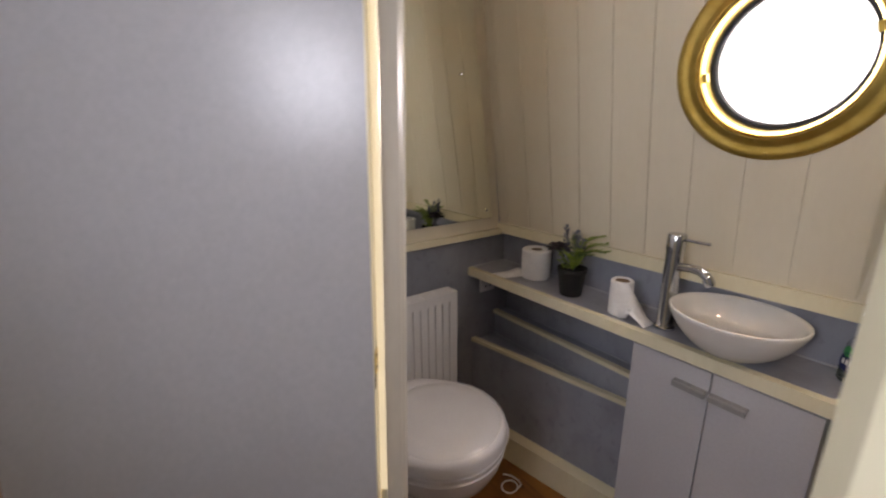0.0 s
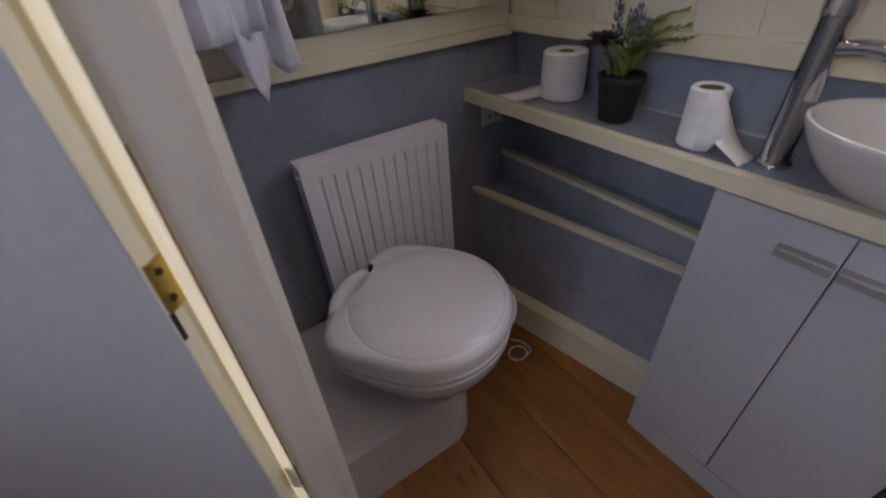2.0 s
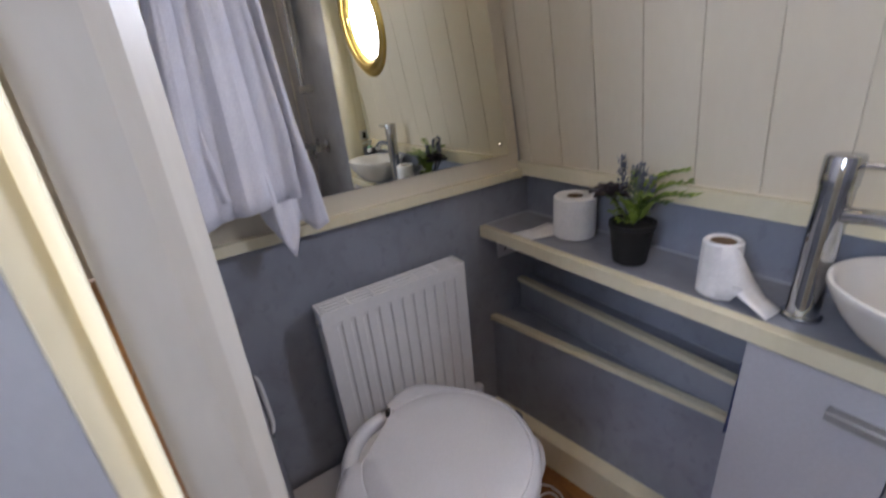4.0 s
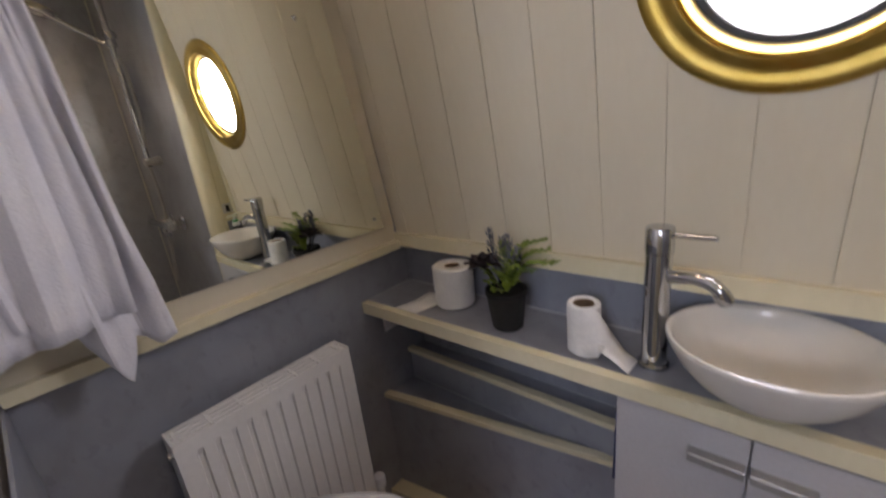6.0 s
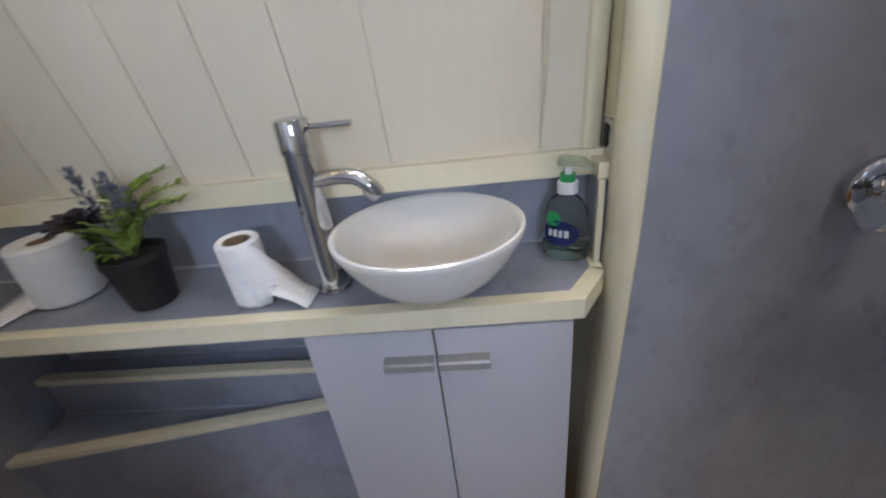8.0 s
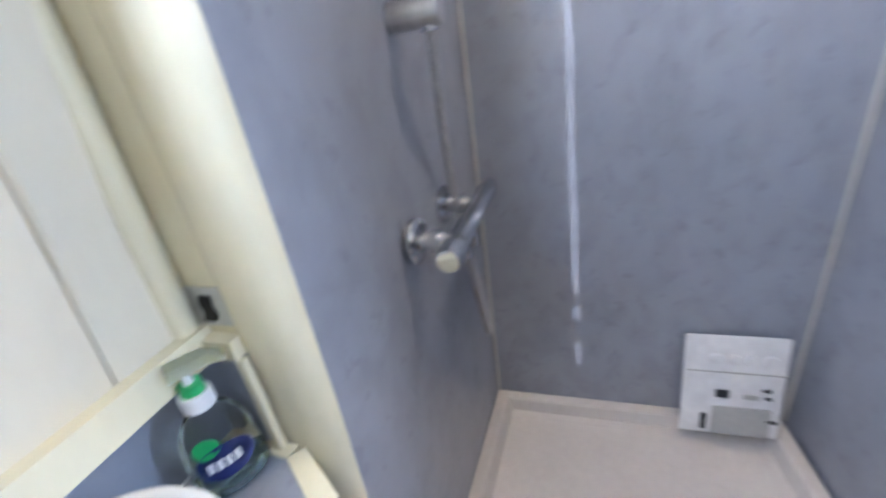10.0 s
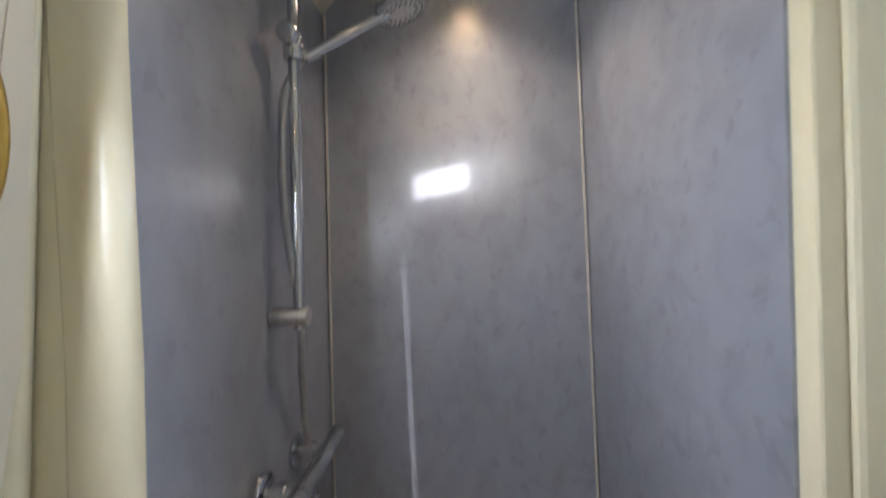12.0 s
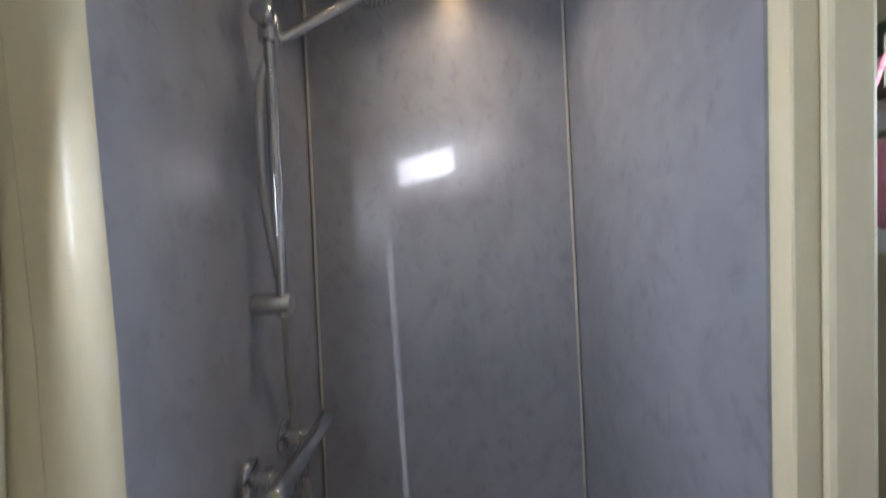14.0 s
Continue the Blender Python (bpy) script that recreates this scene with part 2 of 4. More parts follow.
def prism(points, lo, hi, axis="z", bm=None):
    """An outline (counter-clockwise or not) drawn out along an axis. For x the outline is (y, z), for y (x, z), for z (x, y)."""
    bm = bm or bmesh.new()
    put = {"x": lambda a, b, c: (c, a, b), "y": lambda a, b, c: (a, c, b), "z": lambda a, b, c: (a, b, c)}[axis]
    lower = [bm.verts.new(put(a, b, lo)) for a, b in points]
    upper = [bm.verts.new(put(a, b, hi)) for a, b in points]
    n = len(points)
    bm.faces.new(lower[::-1])
    bm.faces.new(upper)
    for i in range(n):
        bm.faces.new((lower[i], lower[(i + 1) % n], upper[(i + 1) % n], upper[i]))
    return bm


def lathe(profile, seg=32, sx=1.0, sy=1.0, m=None, bm=None):
    """Turns (radius, height) rows about z; sx and sy make it oval."""
    bm = bm or bmesh.new()
    rings = []
    for r, h in profile:
        if r < 1e-6:
            v = bm.verts.new((0, 0, h) if m is None else m @ Vector((0, 0, h)))
            rings.append([v] * seg)
        else:
            ring = []
            for i in range(seg):
                a = 2 * math.pi * i / seg
                v = Vector((r * sx * math.cos(a), r * sy * math.sin(a), h))
                ring.append(bm.verts.new(v if m is None else m @ v))
            rings.append(ring)
    for a, b in zip(rings, rings[1:]):
        for i in range(seg):
            j = (i + 1) % seg
            vs = []
            for v in (a[i], a[j], b[j], b[i]):
                if v not in vs:
                    vs.append(v)
            if len(vs) > 2:
                bm.faces.new(vs)
    for ring in (rings[0], rings[-1]):
        if len(set(ring)) == seg and profile[0] != profile[-1]:
            bm.faces.new(ring)
    return bm


def tube(points, radius, seg=12, bm=None, caps=True, wave=0.0, pitch=0.0):
    """A round bar through points; with wave and pitch, a ribbed hose."""
    bm = bm or bmesh.new()
    pts = [Vector(p) for p in points]
    up = Vector((0, 0, 1))
    rings, run = [], 0.0
    side = None
    for i, p in enumerate(pts):
        d = (pts[min(i + 1, len(pts) - 1)] - pts[max(i - 1, 0)]).normalized()
        if side is None:
            side = d.orthogonal().normalized()
        side = (side - d * side.dot(d)).normalized()
        other = d.cross(side)
        if i:
            run += (p - pts[i - 1]).length
        r = radius * (1 + (wave if pitch and i % 2 else 0))
        rings.append([bm.verts.new(p + side * r * math.cos(2 * math.pi * k / seg) + other * r * math.sin(2 * math.pi * k / seg)) for k in range(seg)])
    for a, b in zip(rings, rings[1:]):
        for k in range(seg):
            bm.faces.new((a[k], a[(k + 1) % seg], b[(k + 1) % seg], b[k]))
    if caps:
        bm.faces.new(rings[0][::-1])
        bm.faces.new(rings[-1])
    return bm


def arc(points, n=8):
    """A smooth run through control points."""
    p = [Vector(q) for q in points]
    p = [p[0]] + p + [p[-1]]
    out = []
    for i in range(1, len(p) - 2):
        for k in range(n):
            t = k / n
            a, b, c, d = p[i - 1], p[i], p[i + 1], p[i + 2]
            out.append(0.5 * (2 * b + (c - a) * t + (2 * a - 5 * b + 4 * c - d) * t * t + (3 * b - a - 3 * c + d) * t ** 3))
    out.append(p[-2])
    return out


# ---- plan ----
CEIL_Z = 2.0
LEDGE_Z, LEAN = 0.897, 0.145          # the hull lining leans inwards above the ledge
STUB_IN, STUB_OUT, JAMB_X = -0.652, -0.692, 0.655
BACK_X, SH_L, SH_R, TRAY_Z = 1.718, 0.004, -0.685, 0.2
COUNTER_Z = 0.74


def hull_y(z, x=0.0):
    """The lining's face; the last board straightens up towards the post."""
    lean = LEAN - (LEAN - 0.045) * min(1.0, max(0.0, (x - 1.015) / 0.079))
    return 0.157 - lean * (z - LEDGE_Z)


# ---- large structure ----
floor = part("floor", box(-3.0, -1.9, -0.06, 4.5, 0.35, -0.012), OAK)
tagged(floor, "oiled oak board floor of a boat cabin", "floor", kind="structure")
ceiling = part("ceiling", box(-3.0, -1.9, CEIL_Z, 4.5, -0.09, CEIL_Z + 0.04), CEIL)
tagged(ceiling, "cream painted cabin ceiling with slight sheen", "ceiling", kind="structure")
bm = prism([(-0.09, CEIL_Z), (-0.09, CEIL_Z + 0.04), (0.2, CEIL_Z - 0.04), (0.2, CEIL_Z - 0.18), (0.005, CEIL_Z - 0.112)], -3.0, 4.5, "x")
cove = part("ceiling_cove", bm, CEIL)
tagged(cove, "cream sloping cove where ceiling meets hull side", "ceiling", kind="structure")

# mirror wall, wall_west
w = part("wall_west", box(-0.05, -0.70, 0, 0.0, 0.33, CEIL_Z), LAM, bevel=0)
tagged(w, "blue-grey stone-effect laminate wall behind radiator and toilet", "wall", kind="structure")

# stub wall beside the toilet and the doorway jamb, whose foot leans out into the corridor
LEANOUT = 0.030


def plumb_off(bm):
    for v in bm.verts:
        v.co.y += LEANOUT * (v.co.z - 1.0) * max(0.0, v.co.x / 0.652)
    return bm


w = part("wall_south", plumb_off(box(0.0, STUB_OUT, 0, JAMB_X - 0.03, STUB_IN - 0.004, CEIL_Z)), WHITE)
tagged(w, "white painted partition beside the toilet", "wall", kind="structure")

# shower walls; the partition leans a little into the shower
def lean_by(x, z):
    return 0.021 * (z - 0.7) * max(0.0, min(1.0, (x - 1.173) / (BACK_X - 1.173)))


def leaning(bm):
    for v in bm.verts:
        v.co.y += lean_by(v.co.x, v.co.z)
    return bm


bm = bmesh.new()
rings = []
for z, x0 in ((0.0, 1.104), (0.8, 1.114), (1.15, 1.114), (1.5, 1.1015), (CEIL_Z - 0.11, 1.0995)):
    rings.append([bm.verts.new((x, y, z)) for x, y in ((x0, 0.0385), (BACK_X + 0.03, SH_L), (BACK_X + 0.03, SH_L + 0.03), (x0 + 0.004, 0.047))])
for a, b in zip(rings, rings[1:]):
    for k in range(4):
        bm.faces.new((a[k], a[(k + 1) % 4], b[(k + 1) % 4], b[k]))
bm.faces.new(rings[0])
bm.faces.new(rings[-1])
w = part("wall_shower_hull", bm, LAM)
tagged(w, "blue-grey laminate shower wall behind the mixer", "wall", kind="structure")
w = part("wall_shower_back", box(BACK_X, SH_R - 0.03, 0, BACK_X + 0.03, SH_L, CEIL_Z), LAM)
tagged(w, "glossy blue-grey laminate shower end wall", "wall", kind="structure")
w = part("wall_shower_corridor", leaning(prism([(1.173, -0.729), (BACK_X, SH_R), (BACK_X, SH_R - 0.03), (1.173, -0.759)], 0, CEIL_Z, "z")), LAM)
tagged(w, "blue-grey laminate shower partition wall", "wall", kind="structure")

# hull lining: painted boards with the porthole's opening cut through them
PORT_X, PORT_Z, PORT_HOLE = 0.837, 1.357, 0.15
wall_hull = thing("wall_hull", 0, 0, 0, "cream painted tongue-and-groove boards leaning inwards", "wall", kind="structure")


def sloped(outline, bm, thick=0.012):
    """A sheet on the leaning hull plane from an (x, z) outline."""
    front = [bm.verts.new((x, hull_y(z, x), z)) for x, z in outline]
    back = [bm.verts.new((x, hull_y(z, x) + thick, z)) for x, z in outline]
    bm.faces.new(front)
    bm.faces.new(back[::-1])
    n = len(outline)
    for i in range(n):
        bm.faces.new((front[i], back[i], back[(i + 1) % n], front[(i + 1) % n]))


def hull_board(a, b, z0, z1):
    bm = bmesh.new()
    if b < PORT_X - PORT_HOLE or a > PORT_X + PORT_HOLE:
        sloped([(a, z0), (b, z0), (b, z1), (a, z1)], bm)
    else:
        cut = [(x, math.sqrt(max(0.0, PORT_HOLE ** 2 - (x - PORT_X) ** 2))) for x in np.linspace(b, a, 9)]
        sloped([(a, z0), (b, z0)] + [(x, PORT_Z - h) for x, h in cut], bm)
        sloped([(b, z1), (a, z1)] + [(x, PORT_Z + h) for x, h in cut[::-1]], bm)
    return part("board", bm, BOARD, wall_hull)


SEAMS = (0.002, 0.05, 0.158, 0.265, 0.375, 0.481, 0.588, 0.692, 0.802, 0.908, 1.015, 1.100)
for a, b in zip(SEAMS, SEAMS[1:]):
    hull_board(a + 0.0012, b - 0.0012, LEDGE_Z, 1.90)
bm = bmesh.new()
for s in SEAMS[1:-1]:
    lo = [(s - 0.004, LEDGE_Z), (s + 0.004, LEDGE_Z)]
    h = PORT_HOLE ** 2 - (s - PORT_X) ** 2
    spans = [(LEDGE_Z, 1.9)] if h <= 0 else [(LEDGE_Z, PORT_Z - math.sqrt(h)), (PORT_Z + math.sqrt(h), 1.9)]
    for z0, z1 in spans:
        vs = [bm.verts.new((x, hull_y(z) + 0.0035, z)) for x, z in ((s - 0.004, z0), (s + 0.004, z0), (s + 0.004, z1), (s - 0.004, z1))]
        bm.faces.new(vs)
part("groove_backing", bm, BOARD, wall_hull)
# outer shell behind the boards, open at the porthole
bm = bmesh.new()
for x0, x1 in ((-0.05, PORT_X - 0.165), (PORT_X + 0.165, 1.15)):
    box(x0, 0.215, 0.9, x1, 0.235, CEIL_Z, bm)
box(PORT_X - 0.165, 0.215, 0.9, PORT_X + 0.165, 0.235, PORT_Z - 0.165, bm)
box(PORT_X - 0.165, 0.215, PORT_Z + 0.165, PORT_X + 0.165, 0.235, CEIL_Z, bm)
part("hull_shell", bm, WHITE, wall_hull)

# ledges
t = part("ledge_hull", box(0.0, 0.141, 0.861, 1.100, 0.19, LEDGE_Z), CREAM, bevel=0.003)
tagged(t, "cream painted batten ledge along the boards", "ledge", kind="structure")
t = part("ledge_mirror", box(0.0, STUB_IN, 0.855, 0.028, 0.141, 0.878), CREAM, bevel=0.004)
tagged(t, "cream painted sill below the mirror", "ledge", kind="structure")
t = part("mirror_backboard", prism([(STUB_IN, 0.878), (0.145, 0.878), (0.145, 0.925), (hull_y(1.95) + 0.01, 1.95), (STUB_IN, 1.95)], 0.0, 0.0079, "x"), BOARD)
tagged(t, "cream painted board below the mirror", "panel", kind="structure")
t = part("splashback_hull", box(0.0, 0.186, COUNTER_Z, 1.100, 0.2, 0.861), LAM)
tagged(t, "blue-grey laminate splashback under the ledge", "splashback", kind="structure")
t = part("ledge_end", box(1.084, 0.106, 0.866, 1.1003, 0.1405, 0.888), CREAM, bevel=0.003)
tagged(t, "short cream ledge at the counter end", "ledge", kind="structure")
t = part("trim_counter_end", box(1.084, 0.100, COUNTER_Z, 1.092, 0.1095, 0.866), CREAM, bevel=0.002)
tagged(t, "slim upright cream trim at the counter end", "trim", kind="structure")
t = part("splashback_end", box(1.0925, 0.110, COUNTER_Z, 1.1002, 0.186, 0.861), LAM)
tagged(t, "blue-grey laminate upstand at the counter end", "splashback", kind="structure")

# post between sink and shower, rounded nose towards the room
nose = [(1.1005, 0.21), (1.1005, 0.109), (1.0985, 0.1075), (1.0972, 0.104), (1.0965, 0.085), (1.0963, 0.070), (1.0972, 0.059), (1.1000, 0.050), (1.1045, 0.0425), (1.1105, 0.0375), (1.117, 0.036), (1.129, 0.047), (1.129, 0.21)]
bm = bmesh.new()
rings = [[bm.verts.new((x - max(0.0, 0.03 * (0.8 - z)) - back, y, z)) for x, y in nose] for z, back in ((0.0, 0), (0.8, 0), (1.15, 0), (1.5, 0.013), (1.9, 0.015))]
for a, b in zip(rings, rings[1:]):
    for k in range(len(nose)):
        bm.faces.new((a[k], a[(k + 1) % len(nose)], b[(k + 1) % len(nose)], b[k]))
bm.faces.new(rings[0])
bm.faces.new(rings[-1])
t = part("post_sink", bm, CREAM, smooth=True)
tagged(t, "cream gloss painted post between sink and shower", "post", kind="structure")
nose = [(x + 0.083, y - 0.05) for x, y in ((1.09, -0.6845), (1.058, -0.683), (1.056, -0.686), (1.056, -0.712), (1.060, -0.715), (1.060, -0.719), (1.053, -0.722), (1.050, -0.728), (1.050, -0.772), (1.056, -0.782), (1.075, -0.785), (1.09, -0.785), (1.09, -0.715))]
t = part("post_corridor", prism(nose, 0, CEIL_Z, "z"), CREAM)
tagged(t, "cream gloss painted moulded post at the shower entrance", "post", kind="structure")
t = part("wall_corridor", prism([(1.173, -0.766), (BACK_X + 0.03, -0.72), (BACK_X + 0.03, -0.75), (1.173, -0.80)], 0, CEIL_Z, "z"), BOARD)
tagged(t, "cream corridor face of the shower partition", "wall", kind="structure")
t = part("wall_end", box(BACK_X + 0.03, -0.745, 0, BACK_X + 0.06, 0.33, CEIL_Z), BOARD)
tagged(t, "cream bulkhead behind the shower", "wall", kind="structure")

# cover bead where the boards meet the post's reveal
bm = bmesh.new()
rows = []
for z in (LEDGE_Z, 1.4, 1.9):
    rows.append([bm.verts.new((x, hull_y(z, x) - out, z)) for x, out in ((1.072, -0.002), (1.074, 0.006), (1.078, 0.010), (1.084, 0.0115), (1.091, 0.010), (1.097, 0.006), (1.099, -0.002))])
for a, b in zip(rows, rows[1:]):
    for k in range(6):
        bm.faces.new((a[k], a[k + 1], b[k + 1], b[k]))
t = part("trim_bead", bm, CREAM, smooth=True)
tagged(t, "rounded cream cover bead beside the post", "trim", kind="structure")

# stub wall facings and jamb
t = part("stub_panel", plumb_off(box(0.008, STUB_IN - 0.004, 0, JAMB_X - 0.03, STUB_IN, 0.855)), LAM)
tagged(t, "blue-grey laminate panel beside the toilet", "panel", kind="structure")
jam = [(JAMB_X, -0.664), (JAMB_X - 0.004, -0.655), (JAMB_X - 0.012, STUB_IN + 0.006), (JAMB_X - 0.03, STUB_IN + 0.006), (JAMB_X - 0.03, -0.691), (JAMB_X, -0.691)]
t = part("door_jamb", plumb_off(prism(jam, 0, CEIL_Z, "z")), JAMB)
tagged(t, "cream painted doorway jamb", "door frame", kind="structure")

# boxed-in hull step under the counter
SKEW = 0.18


def run_along(d0, d1, z0, z1, x1=0.70):
    """A board along the boxed hull step, which drifts away from the counter's line."""
    return prism([(0.0, d0), (x1, d0 + SKEW * x1), (x1, d1 + SKEW * x1), (0.0, d1)], z0, z1, "z")


t = part("step_lower", run_along(0.03, 0.05, 0.105, 0.423), LAM)
tagged(t, "blue-grey laminate riser of the boxed hull step", "panel", kind="structure")
t = part("step_shelf_low", prism([(0.0, 0.04), (0.70, 0.166), (0.70, 0.30), (0.0, 0.30)], 0.411, 0.422, "z"), LAM)
tagged(t, "blue-grey laminate shelf under the counter", "shelf", kind="structure")
t = part("step_upper", box(0.0, 0.147, 0.423, 0.70, 0.167, 0.515), LAM)
tagged(t, "blue-grey laminate upper riser under the counter", "panel", kind="structure")
t = part("step_shelf_high", box(0.0, 0.167, 0.505, 0.70, 0.30, 0.515), LAM)
tagged(t, "blue-grey laminate upper shelf under the counter", "shelf", kind="structure")
t = part("step_back", box(0.0, 0.215, 0.515, 0.70, 0.235, 0.71), LAM)
tagged(t, "blue-grey laminate back panel under the counter", "panel", kind="structure")
t = part("nosing_low", run_along(0.02, 0.042, 0.4225, 0.437, 0.68), CREAM, bevel=0.003)
tagged(t, "cream painted shelf nosing", "trim", kind="structure")
t = part("nosing_high", box(0.0, 0.137, 0.5155, 0.66, 0.159, 0.529), CREAM, bevel=0.003)
tagged(t, "cream painted upper shelf nosing", "trim", kind="structure")
t = part("baseboard_step", run_along(-0.016, 0.03, 0.0, 0.105, 0.68), CREAM, bevel=0.006)
tagged(t, "cream painted baseboard under the step", "baseboard", kind="structure")
for z, y in ((0.4235, 0.144), (0.5165, 0.212)):
    t = part("sealant_line", box(0.0, y, z, 0.66, y + 0.002, z + 0.002), SEAL)
    tagged(t, "pale grey sealant line along the shelf", "sealant", kind="structure")

t = part("wall_hull_lower", box(-0.05, 0.30, 0.0, 1.75, 0.33, 1.0), BOARD)
tagged(t, "plain lower hull lining behind the cabinet", "wall", kind="structure")
t = part("counter_end_panel", box(1.101, 0.11, 0.0, 1.1035, 0.30, 0.9), CREAM)
tagged(t, "cream panel at the counter end", "panel", kind="structure")

# corridor and cabin beyond: far hull side with its windows, end walls
CW0, CW1, CWZ0, CWZ1 = 0.91, 1.33, 1.30, 1.65          # corridor window
SW0, SW1, SWZ0, SWZ1 = 1.47, 1.915, 1.675, 1.838         # cabin window with curtain
wall_far = thing("wall_far_hull", 0, 0, 0, "cream boarded cabin side with windows", "wall", kind="structure")
for x0, x1, z0, z1 in ((-3, -1.75, 0, 2), (-1.75, -1.0, 0, 0.35), (-1.75, -1.0, 1.92, 2), (-1.0, CW0, 0, 2), (CW0, CW1, 0, CWZ0), (CW0, CW1, CWZ1, 2), (CW1, SW0, 0, 2), (SW0, SW1, 0, SWZ0), (SW0, SW1, SWZ1, 2), (SW1, 4.5, 0, 2)):
    part("panel", box(x0, -1.74, z0, x1, -1.71, z1), BOARD, wall_far)
for x in (1.62, 1.73, 1.84):
    part("board_joint", box(x - 0.002, -1.7115, 1.93, x + 0.002, -1.7085, 2.0), RUBBER, wall_far)
t = part("wall_cabin_end", box(4.45, -1.9, 0, 4.5, 0.35, CEIL_Z), BOARD)
tagged(t, "cream cabin end wall", "wall", kind="structure")
t = part("wall_bow_end", box(-3.0, -1.9, 0, -2.95, 0.35, CEIL_Z), BOARD)
tagged(t, "cream cabin end wall", "wall", kind="structure")
t = part("wall_bow_hull", box(-3.0, 0.2, 0, -0.05, 0.24, CEIL_Z), BOARD)
tagged(t, "cream cabin side wall", "wall", kind="structure")
t = part("wall_stern_hull", box(BACK_X + 0.06, 0.2, 0, 4.5, 0.24, CEIL_Z), BOARD)
tagged(t, "cream cabin side wall", "wall", kind="structure")

# ---- things ----
# door standing open, its edge towards the sink
def door_leaf():
    d = thing("door", 0.652, -0.700, 0, "grey painted cabin door standing open with a small top light", "door")
    d.matrix_world = Matrix.Translation((0.6497, -0.7026 - 1.0 * LEANOUT, 0)) @ pose(0, 0, 0, -math.degrees(math.atan(LEANOUT))) @ pose(0, 0, 0, 0, 0, -DOOR_TURN)
    la, lb, ra, rb = 1.578, 1.648, 1.518, 1.586          # the top light follows the roof's camber

    for q in (((-0.70, 0.02), (0, 0.02), (0, 1.515), (-0.40, la)), ((-0.70, 0.02), (-0.40, la), (-0.40, lb), (-0.70, 1.93)), ((-0.70, 1.93), (-0.40, lb), (-0.03, rb), (0, 1.93)), ((0, 1.515), (0, 1.93), (-0.03, rb), (-0.03, ra))):
        part("leaf", prism(q, 0.0, 0.017, "x"), DOORGREY, d)
    pane = part("pane", prism([(-0.40, la), (-0.03, ra), (-0.03, rb), (-0.40, lb)], 0.007, 0.010, "x"), PANE, d, "clear glass top light")
    pane.visible_shadow = False
    part("edge", box(0.0005, 0.0, 0.02, 0.0166, 0.002, 1.93), CREAM, d, "cream painted door edge")
    plate = part("latch_plate", box(0.002, 0.002, 0.884, 0.0155, 0.0032, 0.920), BRASS, d, "brass latch plate")
    for z in (0.892, 0.912):
        part("screw", lathe([(0.0026, 0), (0.0022, 0.0009), (0, 0.001)], 10, m=pose(0.0088, 0.0032, z, -90)), DARK, plate)
    part("latch_slot", box(0.0135, 0.002, 0.862, 0.0168, 0.003, 0.884), DARK, d)
    for z0, z1 in ((1.385, 1.435), (0.627, 0.665), (0.519, 0.589), (0.3, 0.446)):
        part("hinge_knuckle", tube([(-0.006, 0.006, z0), (-0.006, 0.006, z1)], 0.0055, 10), BRASS, d, "brass hinge knuckle")
    for z0, z1 in ((0.02, 0.44), (1.50, 1.93)):
        part("draught_strip", box(-0.006, 0.0, z0, 0.0, 0.014, z1), WHITE, d, "white draught strip")
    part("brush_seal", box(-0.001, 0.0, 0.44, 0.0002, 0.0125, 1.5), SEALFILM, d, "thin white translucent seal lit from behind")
    return d


DOOR_TURN = 42
door_leaf()


def porthole():
    tilt = math.degrees(math.atan(LEAN))
    p = thing("porthole", PORT_X, hull_y(PORT_Z), PORT_Z, "round brass porthole with frosted glass in the hull", "porthole")
    p.matrix_world = pose(PORT_X, hull_y(PORT_Z), PORT_Z, 90 + tilt)
    part("flange", lathe([(0.150, -0.004), (0.190, -0.004), (0.192, 0.002), (0.190, 0.005), (0.186, 0.007), (0.181, 0.0075), (0.174, 0.007), (0.1675, 0.0045), (0.160, 0.006), (0.152, 0.010), (0.148, 0.010), (0.147, -0.004), (0.150, -0.004)], 72), BRASS, p, smooth=True)
    part("bezel", lathe([(0.147, -0.002), (0.147, 0.004), (0.143, 0.006), (0.138, 0.001), (0.135, -0.02), (0.135, -0.034), (0.147, -0.034), (0.147, -0.002)], 72), BRASS, p, "inner brass bezel", smooth=True)
    part("gasket", lathe([(0.146, -0.05), (0.146, -0.034), (0.126, -0.034), (0.125, -0.038), (0.125, -0.05), (0.146, -0.05)], 60), RUBBER, p, "black rubber gasket")
    pane = part("pane", lathe([(0.0, -0.046), (0.128, -0.046), (0.128, -0.042), (0.0, -0.042)], 60), PANE, p, "frosted glass pane")
    pane.visible_shadow = False
    for a in (188, 14):
        c = math.radians(a)
        m = pose(0.137 * math.cos(c), 0.137 * math.sin(c), -0.004, 0, 0, a)
        catch = part("catch", box(-0.008, -0.009, -0.004, 0.012, 0.009, 0.005), BRASS, p, "brass catch", bevel=0.002)
        catch.matrix_local = m
    for k in range(6):
        c = 2 * math.pi * (k + 0.5) / 6
        part("screw", lathe([(0.004, 0.0085), (0.0035, 0.0105), (0, 0.011)], 10, m=pose(0.179 * math.cos(c), 0.179 * math.sin(c), -0.002)), BRASS, p)


